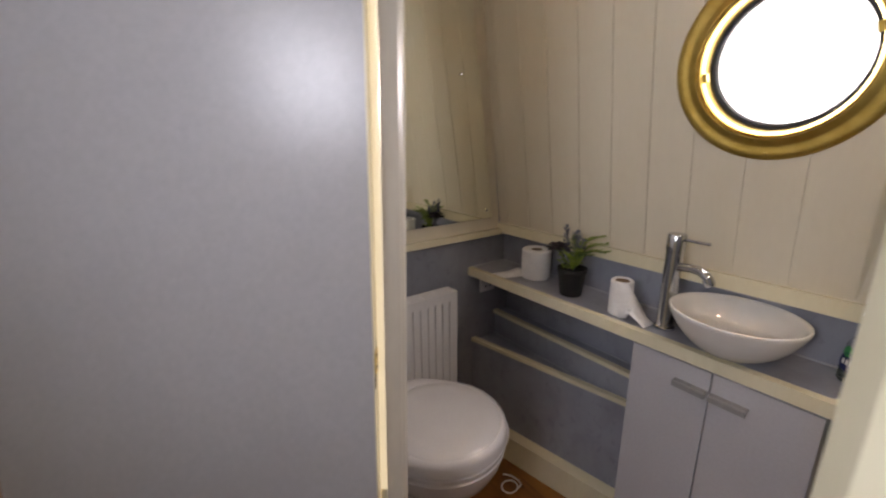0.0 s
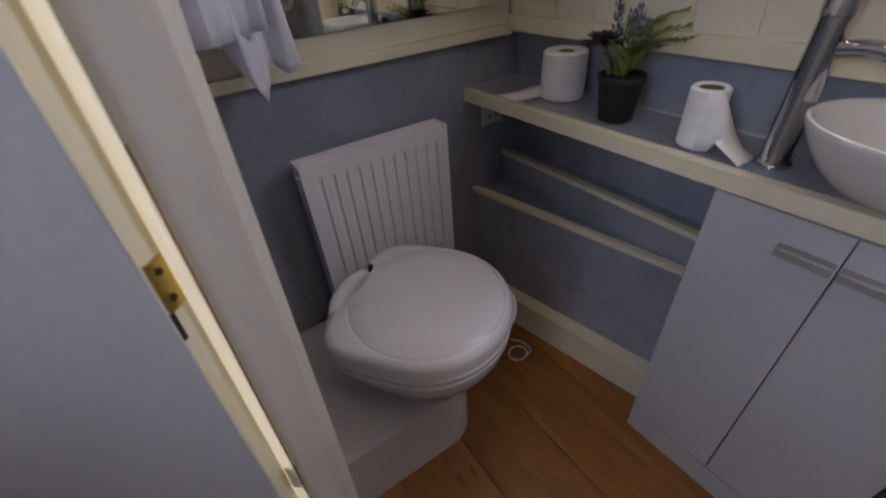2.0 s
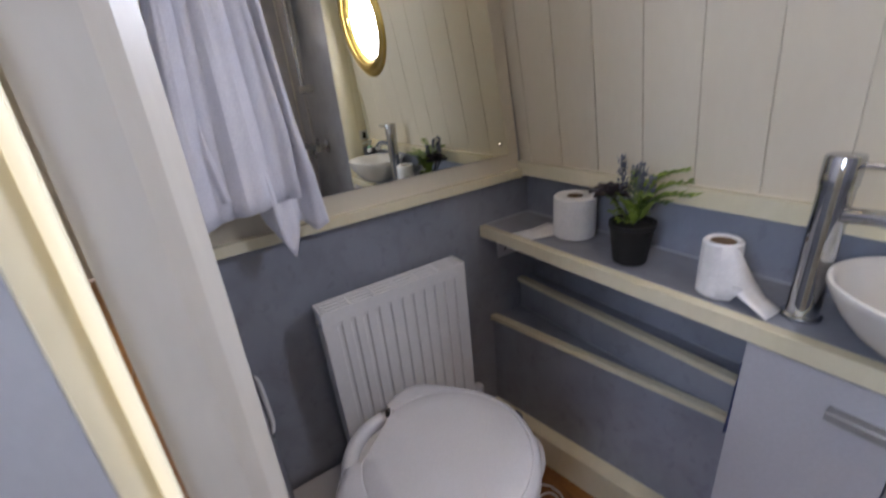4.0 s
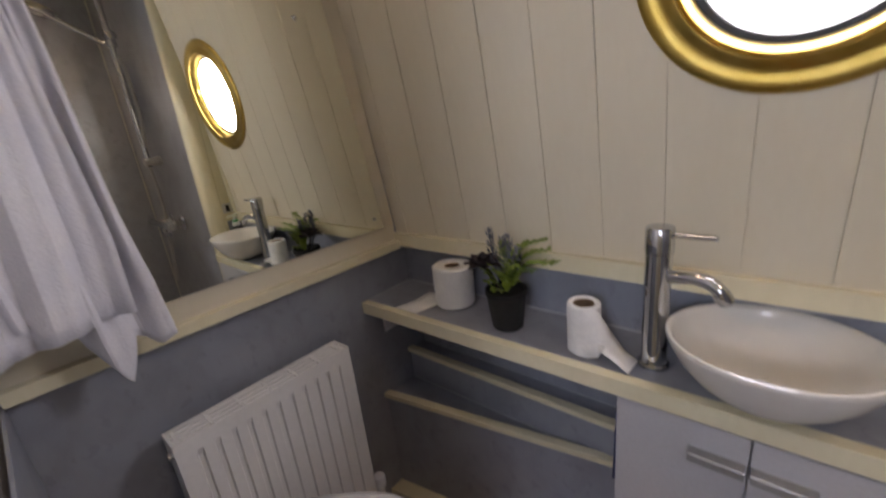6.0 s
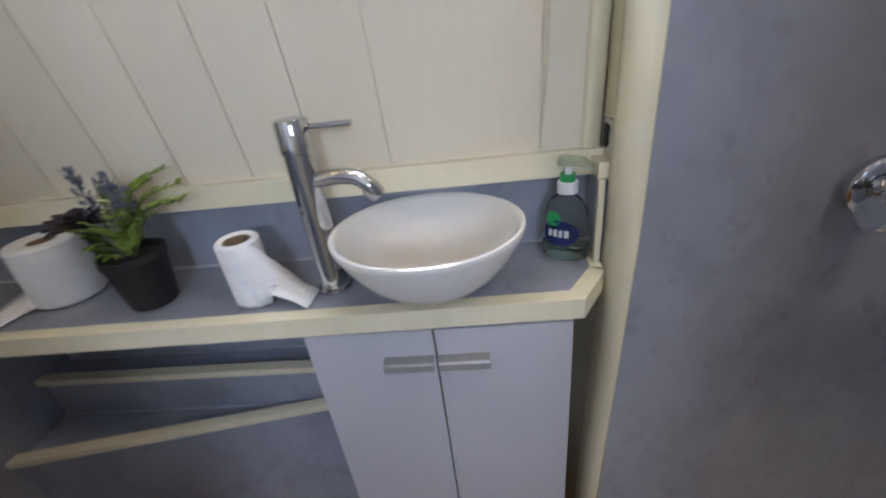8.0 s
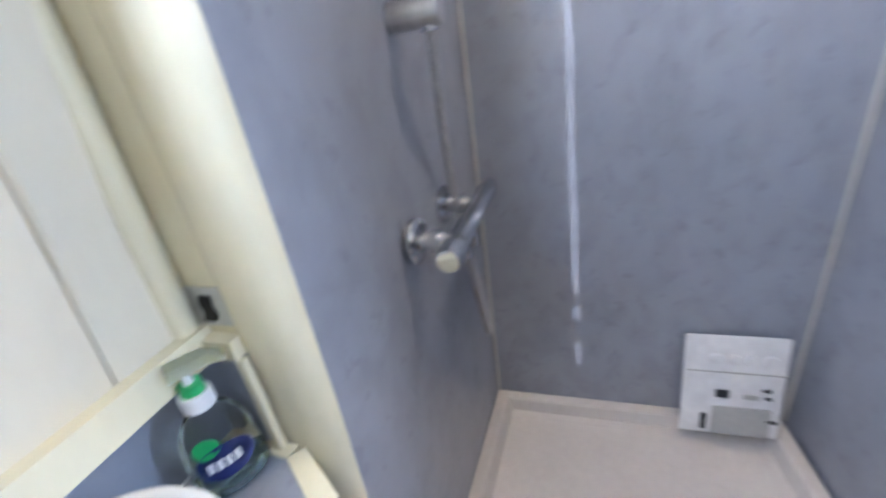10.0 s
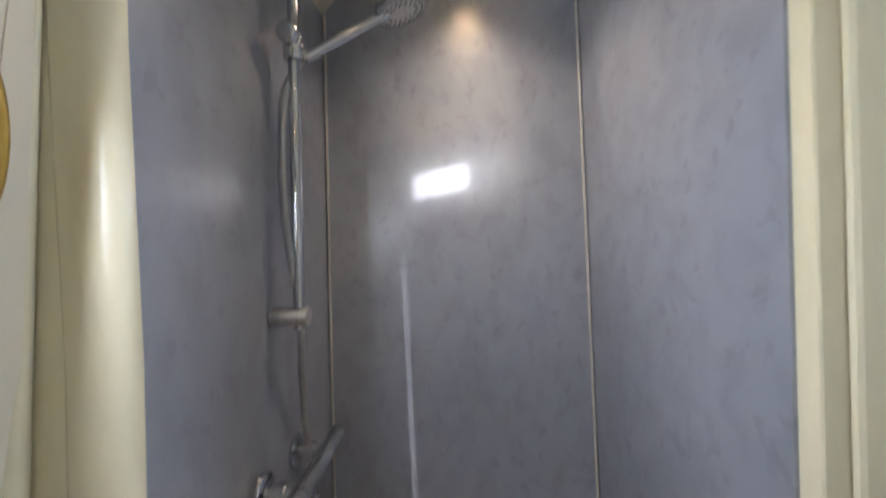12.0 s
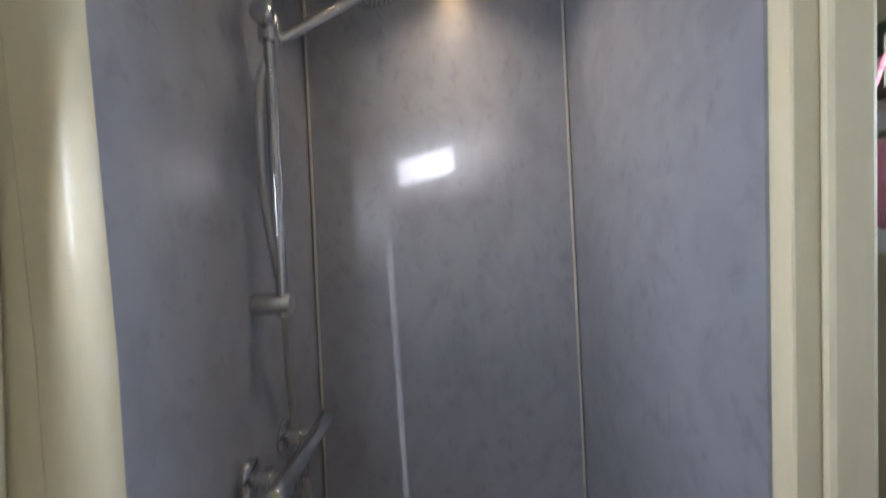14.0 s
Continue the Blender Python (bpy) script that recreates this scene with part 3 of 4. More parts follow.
porthole()
t = part("backdrop_sky", prism([(PORT_X + 0.17 * math.cos(a), PORT_Z + 0.012 + 0.17 * math.sin(a)) for a in np.linspace(0, 2 * math.pi, 40, endpoint=False)], 0.200, 0.206, "y"), glow_mat("bright_sky", (0.94, 0.97, 1.0), 9.0))
tagged(t, "bright overcast sky outside the porthole", "sky", kind="structure")


def wall_mirror():
    m = thing("mirror", 0.008, 0, 0, "large frameless wall mirror cut to the sloping hull", "mirror")
    out = [(-0.628, 0.925), (hull_y(0.925) - 0.05, 0.925), (hull_y(1.9) - 0.05, 1.9), (-0.628, 1.9)]
    part("glass", prism(out, 0.003, 0.008, "x"), MIRROR, m)
    part("edge", prism([(y - (0.001 if i in (0, 3) else -0.001), z - (0.001 if i < 2 else -0.001)) for i, (y, z) in enumerate(out)], 0.0, 0.0045, "x"), RUBBER, m, "dark ground mirror edge")
    for y, z in ((0.075, 0.955), (-0.05, 1.42)):
        part("mirror_clip", lathe([(0.005, 0), (0.004, 0.003), (0, 0.004)], 12, m=pose(0.008, y, z, 0, 90)), CHROME, m)


wall_mirror()


def counter():
    c = thing("counter", 0, 0, COUNTER_Z, "grey laminate counter with cream painted edge", "counter")
    out = [(0.0, 0.02), (1.035, 0.034), (1.075, 0.086), (1.0965, 0.09), (1.0995, 0.11), (1.0995, 0.186), (0.0, 0.186)]
    part("top", prism(out, -0.03, -0.002, "z"), LAM, c)
    lip = [((0.0, 0.0), (1.05, 0.012), (1.035, 0.034), (0.0, 0.02)), ((1.05, 0.012), (1.093, 0.076), (1.076, 0.09), (1.035, 0.034)), ((1.076, 0.09), (1.0935, 0.086), (1.0935, 0.19), (1.083, 0.19))]
    for q in lip:
        part("edging", prism(q, -0.031, 0.0, "z"), CREAM, c, "cream painted counter edging", bevel=0.003)
    part("sealant", box(0.0, 0.182, -0.002, 1.07, 0.186, 0.001), SEAL, c, "grey sealant bead")
    part("sealant", box(0.0, 0.02, -0.002, 0.003, 0.18, 0.001), SEAL, c)


counter()


def vanity():
    v = thing("vanity_cabinet", 0.662, 0.014, 0, "white two-door vanity cabinet under the counter", "cabinet")
    part("carcass", box(0.0, 0.02, 0.0, 0.375, 0.16, 0.703), CABINET, v)
    part("plinth", box(0.0, 0.0, 0.0, 0.375, 0.02, 0.07), CABINET, v)
    grip = [(-0.0185, 0.643), (-0.0185, 0.655), (-0.0165, 0.6575), (0.0, 0.6575), (0.0, 0.6545), (-0.0145, 0.6545), (-0.0150, 0.643)]
    for x0, x1, h0, h1 in ((0.0, 0.1835, 0.110, 0.1815), (0.1865, 0.375, 0.1885, 0.261)):
        d = part("door", box(x0, 0.0, 0.074, x1, 0.018, 0.703), CABINET, v, bevel=0.0012)
        part("handle", prism(grip, h0, h1, "x"), SATIN, d, "satin nickel lip handle", bevel=0.0008)


vanity()


def basin():
    b = thing("basin", 0.851, 0.068, COUNTER_Z, "white oval ceramic vessel basin on the counter", "basin")
    outer = [(0.042, 0.0), (0.050, 0.0015), (0.066, 0.0085), (0.085, 0.021), (0.103, 0.038), (0.118, 0.058), (0.129, 0.078), (0.1345, 0.090), (0.1355, 0.0945), (0.1345, 0.098), (0.1315, 0.099)]
    inner = [(0.128, 0.0975), (0.1245, 0.090), (0.114, 0.069), (0.099, 0.048), (0.078, 0.030), (0.052, 0.0195), (0.033, 0.0165), (0.018, 0.0155), (0.0, 0.0155)]
    part("bowl", lathe([(0.0, 0.0)] + outer + inner, 80, 0.975, 0.88), CERAMIC, b, smooth=True)
    part("drain", lathe([(0.0, 0.0165), (0.012, 0.0165), (0.012, 0.0185), (0.0215, 0.0185), (0.0225, 0.0165), (0.0225, 0.015)], 32), CHROME, b, "chrome drain ring", smooth=True)
    part("drain_hole", lathe([(0.0, 0.0172), (0.0115, 0.0172)], 24), DARK, b)


basin()


def tap():
    t = thing("tap", 0.699, 0.085, COUNTER_Z, "tall chrome basin mixer tap", "tap")
    part("body", lathe([(0.0, 0), (0.0255, 0), (0.0255, 0.004), (0.021, 0.007), (0.02, 0.012), (0.02, 0.205), (0.0215, 0.2065), (0.0215, 0.245), (0.02, 0.2475), (0.0, 0.2475)], 36), CHROME, t, smooth=True)
    part("lever", tube([(0.018, 0, 0.236), (0.05, -0.004, 0.2365), (0.078, -0.008, 0.237)], 0.0038), CHROME, t, smooth=True)
    part("spout", tube(arc([(0.012, -0.002, 0.167), (0.045, -0.011, 0.173), (0.070, -0.017, 0.172), (0.085, -0.021, 0.164), (0.094, -0.023, 0.152)], 7), 0.0105, 16), CHROME, t, smooth=True)
    part("aerator", lathe([(0.0, -0.006), (0.0095, -0.006), (0.012, 0.0), (0.012, 0.012), (0, 0.012)], 20, m=pose(0.095, -0.0233, 0.150, 0, -32)), CHROME, t, smooth=True)


tap()


def toilet_roll(x, y, h, r, turn, tail):
    t = thing("toilet_roll", x, y, COUNTER_Z, "white toilet roll standing on the counter", "toilet roll", "toilet rolls")
    t.matrix_world = pose(x, y, COUNTER_Z, 0, 0, turn)
    bm = bmesh.new()
    seg = 48
    prof = [(0.019, 0.004), (r - 0.004, 0.0), (r, 0.004), (r * 1.01, h * 0.5), (r, h - 0.004), (r - 0.004, h), (0.021, h - 0.002), (0.019, h - 0.004)]
    lathe(prof + [prof[0]], seg, bm=bm)
    for v in bm.verts:
        k = 1 + 0.018 * noise.noise(v.co * 40) if Vector((v.co.x, v.co.y)).length > 0.03 else 1
        v.co.x *= k
        v.co.y *= k
    part("paper", bm, PAPER, t, smooth=True)
    part("core", lathe([(0.0188, 0.003), (0.0188, h - 0.003), (0.0172, h - 0.003), (0.0172, 0.003), (0.0188, 0.003)], 32), CARD, t, "brown cardboard core", smooth=True)
    n = len(tail)
    bm = bmesh.new()
    rows = []
    for i, (px, py, pz, half) in enumerate(tail):
        rows.append([bm.verts.new((px, py, pz + s * half + 0.0015 * math.sin(i * 2.1 + s * 3))) if half > 0.02 and i < n - 3 else bm.verts.new((px, py + s * half, pz + 0.001 * math.sin(i + s * 4))) for s in (-1, -0.33, 0.33, 1)])
    for a, b in zip(rows, rows[1:]):
        for k in range(3):
            bm.faces.new((a[k], a[k + 1], b[k + 1], b[k]))
    ob = part("loose_sheet", bm, PAPER, t, "loose sheet trailing on the counter", smooth=True)
    so = ob.modifiers.new("thick", "SOLIDIFY")
    so.thickness = 0.0008


toilet_roll(0.230, 0.121, 0.104, 0.05, -90, [(-0.012, -0.0495, 0.052, 0.048), (0.0, -0.054, 0.012, 0.034), (0.045, -0.066, 0.003, 0.036), (0.100, -0.083, 0.002, 0.036)])
toilet_roll(0.582, 0.070, 0.1, 0.03, -4, [(0.0, -0.029, 0.05, 0.049), (0.018, -0.026, 0.05, 0.049), (0.034, -0.018, 0.048, 0.047), (0.05, -0.008, 0.03, 0.03), (0.07, -0.006, 0.012, 0.022), (0.095, -0.012, 0.003, 0.024)])


def leaf_blade(bm, base, tip, width, bend, normal=Vector((0, 0, 1))):
    d = tip - base
    side = d.cross(normal)
    side = side.normalized() if side.length > 1e-6 else Vector((1, 0, 0))
    n = 4
    last = None
    for i in range(n + 1):
        t = i / n
        c = base + d * t + normal * bend * math.sin(math.pi * t)
        wv = side * width * math.sin(math.pi * (0.12 + 0.86 * t))
        row = (bm.verts.new(c - wv), bm.verts.new(c + normal * -width * 0.3), bm.verts.new(c + wv))
        if last:
            bm.faces.new((last[0], last[1], row[1], row[0]))
            bm.faces.new((last[1], last[2], row[2], row[1]))
        last = row


def plant():
    p = thing("potted_plant", 0.408, 0.082, COUNTER_Z, "artificial potted plant in a black plastic pot", "plant")
    part("pot", lathe([(0.0, 0.0), (0.026, 0.0), (0.0275, 0.002), (0.0355, 0.066), (0.0375, 0.068), (0.0375, 0.077), (0.034, 0.077), (0.033, 0.066), (0.0, 0.064)], 36), POTBLACK, p, smooth=True)
    part("soil", lathe([(0.0, 0.069), (0.02, 0.068), (0.033, 0.067)], 20), DARK, p)
    rnd = random.Random(5)
    dark = mottled("burgundy_leaf", (0.012, 0.008, 0.010), (0.045, 0.028, 0.032), 30, 0.5)
    mid = mottled("lavender_grey", (0.09, 0.10, 0.13), (0.20, 0.21, 0.26), 60, 0.7)
    lime = mottled("lime_leaf", (0.10, 0.17, 0.018), (0.25, 0.33, 0.05), 40, 0.5)
    deep = mottled("fern_leaf", (0.03, 0.07, 0.012), (0.10, 0.17, 0.03), 40, 0.55)
    # dark rosette
    bm = bmesh.new()
    c = Vector((-0.03, -0.004, 0.108))
    for ring, (n, tilt, ln) in enumerate(((7, 0.15, 0.032), (7, 0.6, 0.028), (5, 1.1, 0.02))):
        for k in range(n):
            a = 2 * math.pi * (k + 0.5 * ring) / n
            d = Vector((math.cos(a) * math.cos(tilt), math.sin(a) * math.cos(tilt), math.sin(tilt)))
            leaf_blade(bm, c, c + d * ln, 0.0105, 0.002, Vector((-math.cos(a) * math.sin(tilt), -math.sin(a) * math.sin(tilt), math.cos(tilt))))
    tube([(-0.005, 0, 0.066), (-0.02, 0, 0.095), (-0.03, -0.004, 0.108)], 0.002, 6, bm)
    part("rosette", bm, dark, p, "dark burgundy succulent rosette")
    # lavender spikes
    for sx, sy, h, lean in ((-0.012, 0.012, 0.165, -0.016), (0.006, 0.016, 0.155, 0.0), (0.016, 0.008, 0.14, 0.01), (-0.004, 0.02, 0.148, -0.004)):
        bm = bmesh.new()
        tube([(sx * 0.4, sy * 0.4, 0.066), (sx + lean * 0.5, sy, h * 0.65), (sx + lean, sy, h)], 0.0012, 5, bm)
        for k in range(44):
            t = rnd.random()
            z = h * (0.66 + 0.34 * t)
            a = rnd.random() * 6.28
            r = 0.0065 * (1 - 0.55 * t)
            q = Vector((sx + lean * (0.5 + 0.5 * t) + r * math.cos(a), sy + r * math.sin(a), z))
            leaf_blade(bm, q - Vector((0, 0, 0.002)), q + Vector((0.003 * math.cos(a), 0.003 * math.sin(a), 0.005)), 0.0022, 0.0005, Vector((math.cos(a), math.sin(a), 0.3)))
        part("lavender_spike", bm, mid, p, "grey-blue lavender spike")
    # lime leaves at the front
    bm = bmesh.new()
    for k in range(34):
        a = rnd.uniform(-2.6, 0.6)
        r0, r1 = rnd.uniform(0.005, 0.02), rnd.uniform(0.022, 0.045)
        z0 = rnd.uniform(0.072, 0.1)
        b0 = Vector((0.006 + r0 * math.cos(a), r0 * math.sin(a), z0))
        leaf_blade(bm, b0, b0 + Vector((r1 * math.cos(a) * 0.6, r1 * math.sin(a) * 0.6, rnd.uniform(0.004, 0.03))), rnd.uniform(0.0045, 0.008), 0.004)
    part("lime_leaves", bm, lime, p, "bright lime green leaves")
    # fern fronds
    for a, ln, rise in ((0.15, 0.07, 0.055), (-0.35, 0.06, 0.05), (0.6, 0.065, 0.065), (-0.75, 0.055, 0.06), (1.2, 0.045, 0.07), (0.0, 0.082, 0.06), (2.2, 0.04, 0.07), (0.35, 0.06, 0.085)):
        bm = bmesh.new()
        pts = arc([(0.008, 0.0, 0.068), (0.008 + ln * 0.4 * math.cos(a), ln * 0.4 * math.sin(a), 0.068 + rise * 0.8), (0.008 + ln * math.cos(a), ln * math.sin(a), 0.068 + rise)], 10)
        tube(pts, 0.0007, 5, bm)
        for i in range(4, len(pts)):
            d = (pts[i] - pts[i - 1]).normalized()
            side = d.cross(Vector((0, 0, 1))).normalized()
            ll = 0.017 * (1 - 0.55 * i / len(pts))
            for s in (-1, 1):
                leaf_blade(bm, pts[i], pts[i] + (d * 0.7 + side * s).normalized() * ll + Vector((0, 0, rnd.uniform(-0.002, 0.004))), 0.0021, 0.001)
        part("fern_frond", bm, deep if rise < 0.06 else lime, p, "green fern frond")


plant()
for ob in bpy.data.objects["potted_plant"].children:
    if ob.name.split(".")[0] in ("pot", "soil"):
        ob.matrix_local = Matrix.Diagonal((1.2, 1.2, 1.14, 1))
    else:
        ob.matrix_local = Matrix.Translation((-0.008, 0, -0.012)) @ Matrix.Diagonal((1.38, 1.38, 1.36, 1))


def soap_bottle():
    s = thing("soap_bottle", 1.03, 0.117, COUNTER_Z, "clear pump bottle of green liquid soap on the counter", "soap bottle")
    s.matrix_world = pose(1.050, 0.130, COUNTER_Z, 0, 0, -28) @ Matrix.Diagonal((0.93, 0.93, 0.93, 1))
    clear = glass_mat("clear_plastic", (0.95, 0.98, 0.97), 0.08, 1.12)
    green = mottled("green_plastic", (0.02, 0.30, 0.09), (0.05, 0.42, 0.14), 20, 0.35)
    liquid = glass_mat("green_soap", (0.84, 0.97, 0.88), 0.05, 1.15)
    navy = mottled("navy_label", (0.006, 0.012, 0.09), (0.012, 0.025, 0.15), 20, 0.4)
    body = [(0.0, 0.0), (0.034, 0.0), (0.037, 0.004), (0.0375, 0.03), (0.0355, 0.06), (0.031, 0.085), (0.022, 0.1), (0.013, 0.106), (0.0125, 0.112), (0.0, 0.112)]
    b = part("bottle", lathe(body, 36, 1.0, 0.62), clear, s, "clear plastic bottle", smooth=True)
    part("liquid", lathe([(0.0, 0.002), (0.0325, 0.002), (0.0355, 0.006), (0.0355, 0.024), (0.0, 0.024)], 36, 1.0, 0.62), liquid, s, "green liquid soap in the bottom", smooth=True)
    part("collar", lathe([(0.0, 0.11), (0.0155, 0.11), (0.0155, 0.126), (0.0145, 0.128), (0.0, 0.128)], 28), WHITE, s, "white pump collar", smooth=True)
    part("lock_ring", lathe([(0.0, 0.128), (0.0115, 0.128), (0.011, 0.139), (0.0, 0.139)], 28), green, s, "bright green lock ring", smooth=True)
    part("stem", lathe([(0.0, 0.1385), (0.005, 0.1385), (0.005, 0.154), (0, 0.154)], 16), WHITE, s)
    part("nozzle", prism([(-0.014, 0.152), (0.02, 0.152), (0.036, 0.147), (0.037, 0.152), (0.02, 0.163), (-0.012, 0.165)], -0.009, 0.009, "y"), glass_mat("milky_plastic", (0.9, 0.97, 0.93), 0.35, 1.2), s, "milky translucent pump nozzle", bevel=0.003)
    bm = bmesh.new()
    n = 18

    def on_front(u, z, out):
        r = np.interp(z, [h for _, h in body], [q for q, _ in body])
        a = -math.pi / 2 + u
        return Vector(((r + out) * math.cos(a), (r * 0.62 + out) * math.sin(a), z))

    def oval(cu, cz, ru, rz, out):
        bm = bmesh.new()
        ring = [bm.verts.new(on_front(cu + ru * math.cos(2 * math.pi * k / n), cz + rz * math.sin(2 * math.pi * k / n), out)) for k in range(n)]
        c = bm.verts.new(on_front(cu, cz, out))
        for k in range(n):
            bm.faces.new((ring[k], ring[(k + 1) % n], c))
        return bm

    part("label", oval(-0.12, 0.048, 0.86, 0.0215, 0.0008), navy, s, "navy blue oval label")
    part("label_flash", oval(-0.5, 0.071, 0.42, 0.012, 0.0006), green, s, "green leaf shape on the label")
    for u0, u1 in ((-0.62, -0.44), (-0.37, -0.2), (-0.13, 0.02), (0.09, 0.28)):
        bm = bmesh.new()
        vs = [bm.verts.new(on_front(u, z, 0.0016)) for u, z in ((u0, 0.042), (u1, 0.0425), (u1, 0.0545), (u0, 0.054))]
        bm.faces.new(vs)
        part("label_bar", bm, WHITE, s, "white bar of lettering")


soap_bottle()


def radiator():
    r = thing("radiator", 0.0, -0.5, 0.2, "white panel radiator with vertical flutes and top grille", "radiator")
    W_, H_ = 0.372, 0.503
    bm = bmesh.new()
    n = 11
    prof = [(0.0, 0.0)]
    for k in range(n):
        y0 = 0.022 + k * (W_ - 0.044) / n
        st = (W_ - 0.044) / n
        prof += [(y0 + st * 0.30, 0.0), (y0 + st * 0.38, -0.006), (y0 + st * 0.62, -0.006), (y0 + st * 0.70, 0.0)]
    prof += [(W_, 0.0)]
    zs = [(0.0, 0), (0.02, 0), (0.035, 1), (H_ - 0.045, 1), (H_ - 0.03, 0), (H_, 0)]
    grid = [[bm.verts.new((0.098 + d * k, y, z)) for y, d in prof] for z, k in zs]
    for a, b in zip(grid, grid[1:]):
        for i in range(len(prof) - 1):
            bm.faces.new((a[i], a[i + 1], b[i + 1], b[i]))
    part("front_panel", bm, RADPAINT, r)
    part("core", box(0.052, 0.004, 0.003, 0.0915, W_ - 0.004, H_ - 0.012), RADPAINT, r)
    for y0 in (0.0, W_ - 0.004):
        part("side_panel", box(0.045, y0, 0.004, 0.0975, y0 + 0.004, H_), RADPAINT, r, bevel=0.001)
    part("back_panel", box(0.042, 0.0, 0.0, 0.046, W_, H_), RADPAINT, r)
    g = part("top_grille", box(0.0465, 0.004, H_ - 0.012, 0.0975, W_ - 0.004, H_ - 0.0075), RADPAINT, r)
    for i in range(4):
        x = 0.05 + i * 0.0145
        part("bar", box(x, 0.004, H_ - 0.0075, x + 0.005, W_ - 0.004, H_ - 0.001), RADPAINT, g)
    for k in range(7):
        y = 0.01 + k * (W_ - 0.03) / 6
        part("bar", box(0.0465, y, H_ - 0.0074, 0.0975, y + 0.006, H_ - 0.002), RADPAINT, g)
    for y in (0.06, W_ - 0.06):
        part("bracket", box(0.0, y - 0.015, 0.08, 0.042, y + 0.015, H_ - 0.09), STEEL, r)
    part("bleed_valve", lathe([(0.006, -0.012), (0.006, 0.006), (0.0, 0.006)], 12, m=pose(0.075, 0.0, H_ - 0.03, 90)), STEEL, r)
    v = part("valve", lathe([(0.0, 0), (0.011, 0), (0.011, 0.03), (0.017, 0.032), (0.0175, 0.058), (0.014, 0.064), (0, 0.065)], 24, m=pose(0.072, W_ + 0.03, 0.01)), PLASTIC, r, "white radiator valve head", smooth=True)
    part("valve_tail", tube([(0.072, W_ - 0.002, 0.02), (0.072, W_ + 0.03, 0.02)], 0.008), CHROME, r)
    part("pipe", tube([(0.072, W_ + 0.03, -0.2), (0.072, W_ + 0.03, 0.012)], 0.0075), CHROME, r)


radiator()


def toilet():
    t = thing("toilet", 0.355, -0.380, 0, "white plastic cassette toilet with closed round lid", "toilet")
    turn = pose(0, 0, 0, 0, 0, 37.5)

    def egg(z, r, square=0.0, notch=0.0, bulge=0.0, seg=72):
        """A round outline whose hinge end, towards -x, may be squared off and notched."""
        pts = []
        for k in range(seg):
            a = 2 * math.pi * k / seg
            c, d = math.cos(a), math.sin(a)
            rr = r
            if c < 0 and square:
                rr = r * ((1 - square) + square * (abs(c) ** 5 + abs(d) ** 5) ** -0.2)
            q = Vector((rr * c, rr * d, z))
            if c < 0 and bulge:
                q.x -= bulge * max(0.0, 1 - (q.y / 0.155) ** 2) * -c
            if notch and c < 0 and abs(q.y) < 0.072:
                q.x = max(q.x, -notch)
            pts.append(turn @ q)
        return pts

    def skin(rows, cap=True):
        bm = bmesh.new()
        rings = [[bm.verts.new(p) for p in row] for row in rows]
        for a, b in zip(rings, rings[1:]):
            for i in range(len(a)):
                bm.faces.new((a[i], a[(i + 1) % len(a)], b[(i + 1) % len(a)], b[i]))
        if cap:
            bm.faces.new(rings[0][::-1])
            bm.faces.new(rings[-1])
        return bm

    def low(z, r, dx):
        return [p + Vector((dx, 0, 0)) for p in egg(z, r)]

    part("bowl", skin([low(0.19, 0.098, -0.05), low(0.24, 0.106, -0.042), low(0.285, 0.124, -0.025), egg(0.325, 0.150, 0.3), egg(0.36, 0.168, 0.7, 0, 0.03), egg(0.388, 0.176, 0.95, 0, 0.036), egg(0.400, 0.178, 0.95, 0, 0.036), egg(0.404, 0.174, 0.95, 0, 0.036)]), PLASTIC, t, smooth=True)
    part("seat", skin([egg(0.4045, 0.171, 0.95, 0, 0.036), egg(0.4075, 0.178, 0.95, 0, 0.036), egg(0.421, 0.180, 0.95, 0, 0.036), egg(0.426, 0.175, 0.95, 0, 0.036)]), PLASTIC, t, "white toilet seat", smooth=True)
    part("lid", skin([egg(0.4265, 0.172, 0.95, 0.150), egg(0.4295, 0.180, 0.95, 0.152), egg(0.452, 0.180, 0.95, 0.152), egg(0.462, 0.176, 0.9, 0.152), egg(0.4675, 0.168, 0.8, 0.150), egg(0.4685, 0.1655, 0.0, 0.149), egg(0.4655, 0.1625, 0.0, 0.1485), egg(0.4695, 0.158, 0.0, 0.148), egg(0.4735, 0.12), egg(0.4755, 0.06), egg(0.476, 0.01)]), PLASTIC, t, "white closed toilet lid", smooth=True)
    bar = [(-0.182 - 0.024 * (1 - (y / 0.07) ** 2), y, 0.432) for y in np.linspace(-0.071, 0.071, 15)]
    hinge = part("hinge_barrel", tube(bar, 0.0165, 18), PLASTIC, t, "white rounded hinge barrel", smooth=True)
    hinge.matrix_local = turn
    slot = part("slot", prism([(-0.168, 0.0655), (-0.148, 0.0655), (-0.148, 0.073), (-0.160, 0.0765)], 0.448, 0.4678, "z"), DARK, t)
    slot.matrix_local = turn
    # cassette housing against the partition
    corner = [(0.06 - 0.085 + 0.085 * math.cos(a), -0.02 + 0.085 * math.sin(a)) for a in np.linspace(0, math.pi / 2, 10)]
    part("cassette_housing", prism([(-0.345, -0.290), (0.074, -0.290)] + [(x + 0.018, y + 0.012) for x, y in corner] + [(-0.345, 0.075)], 0.0, 0.205, "z"), PLASTIC, t, bevel=0.006)
    hpts = arc([(0.0, 0.165, 0.355), (0.01, 0.198, 0.376), (0.04, 0.205, 0.376), (0.07, 0.186, 0.360), (0.078, 0.160, 0.33)], 6)
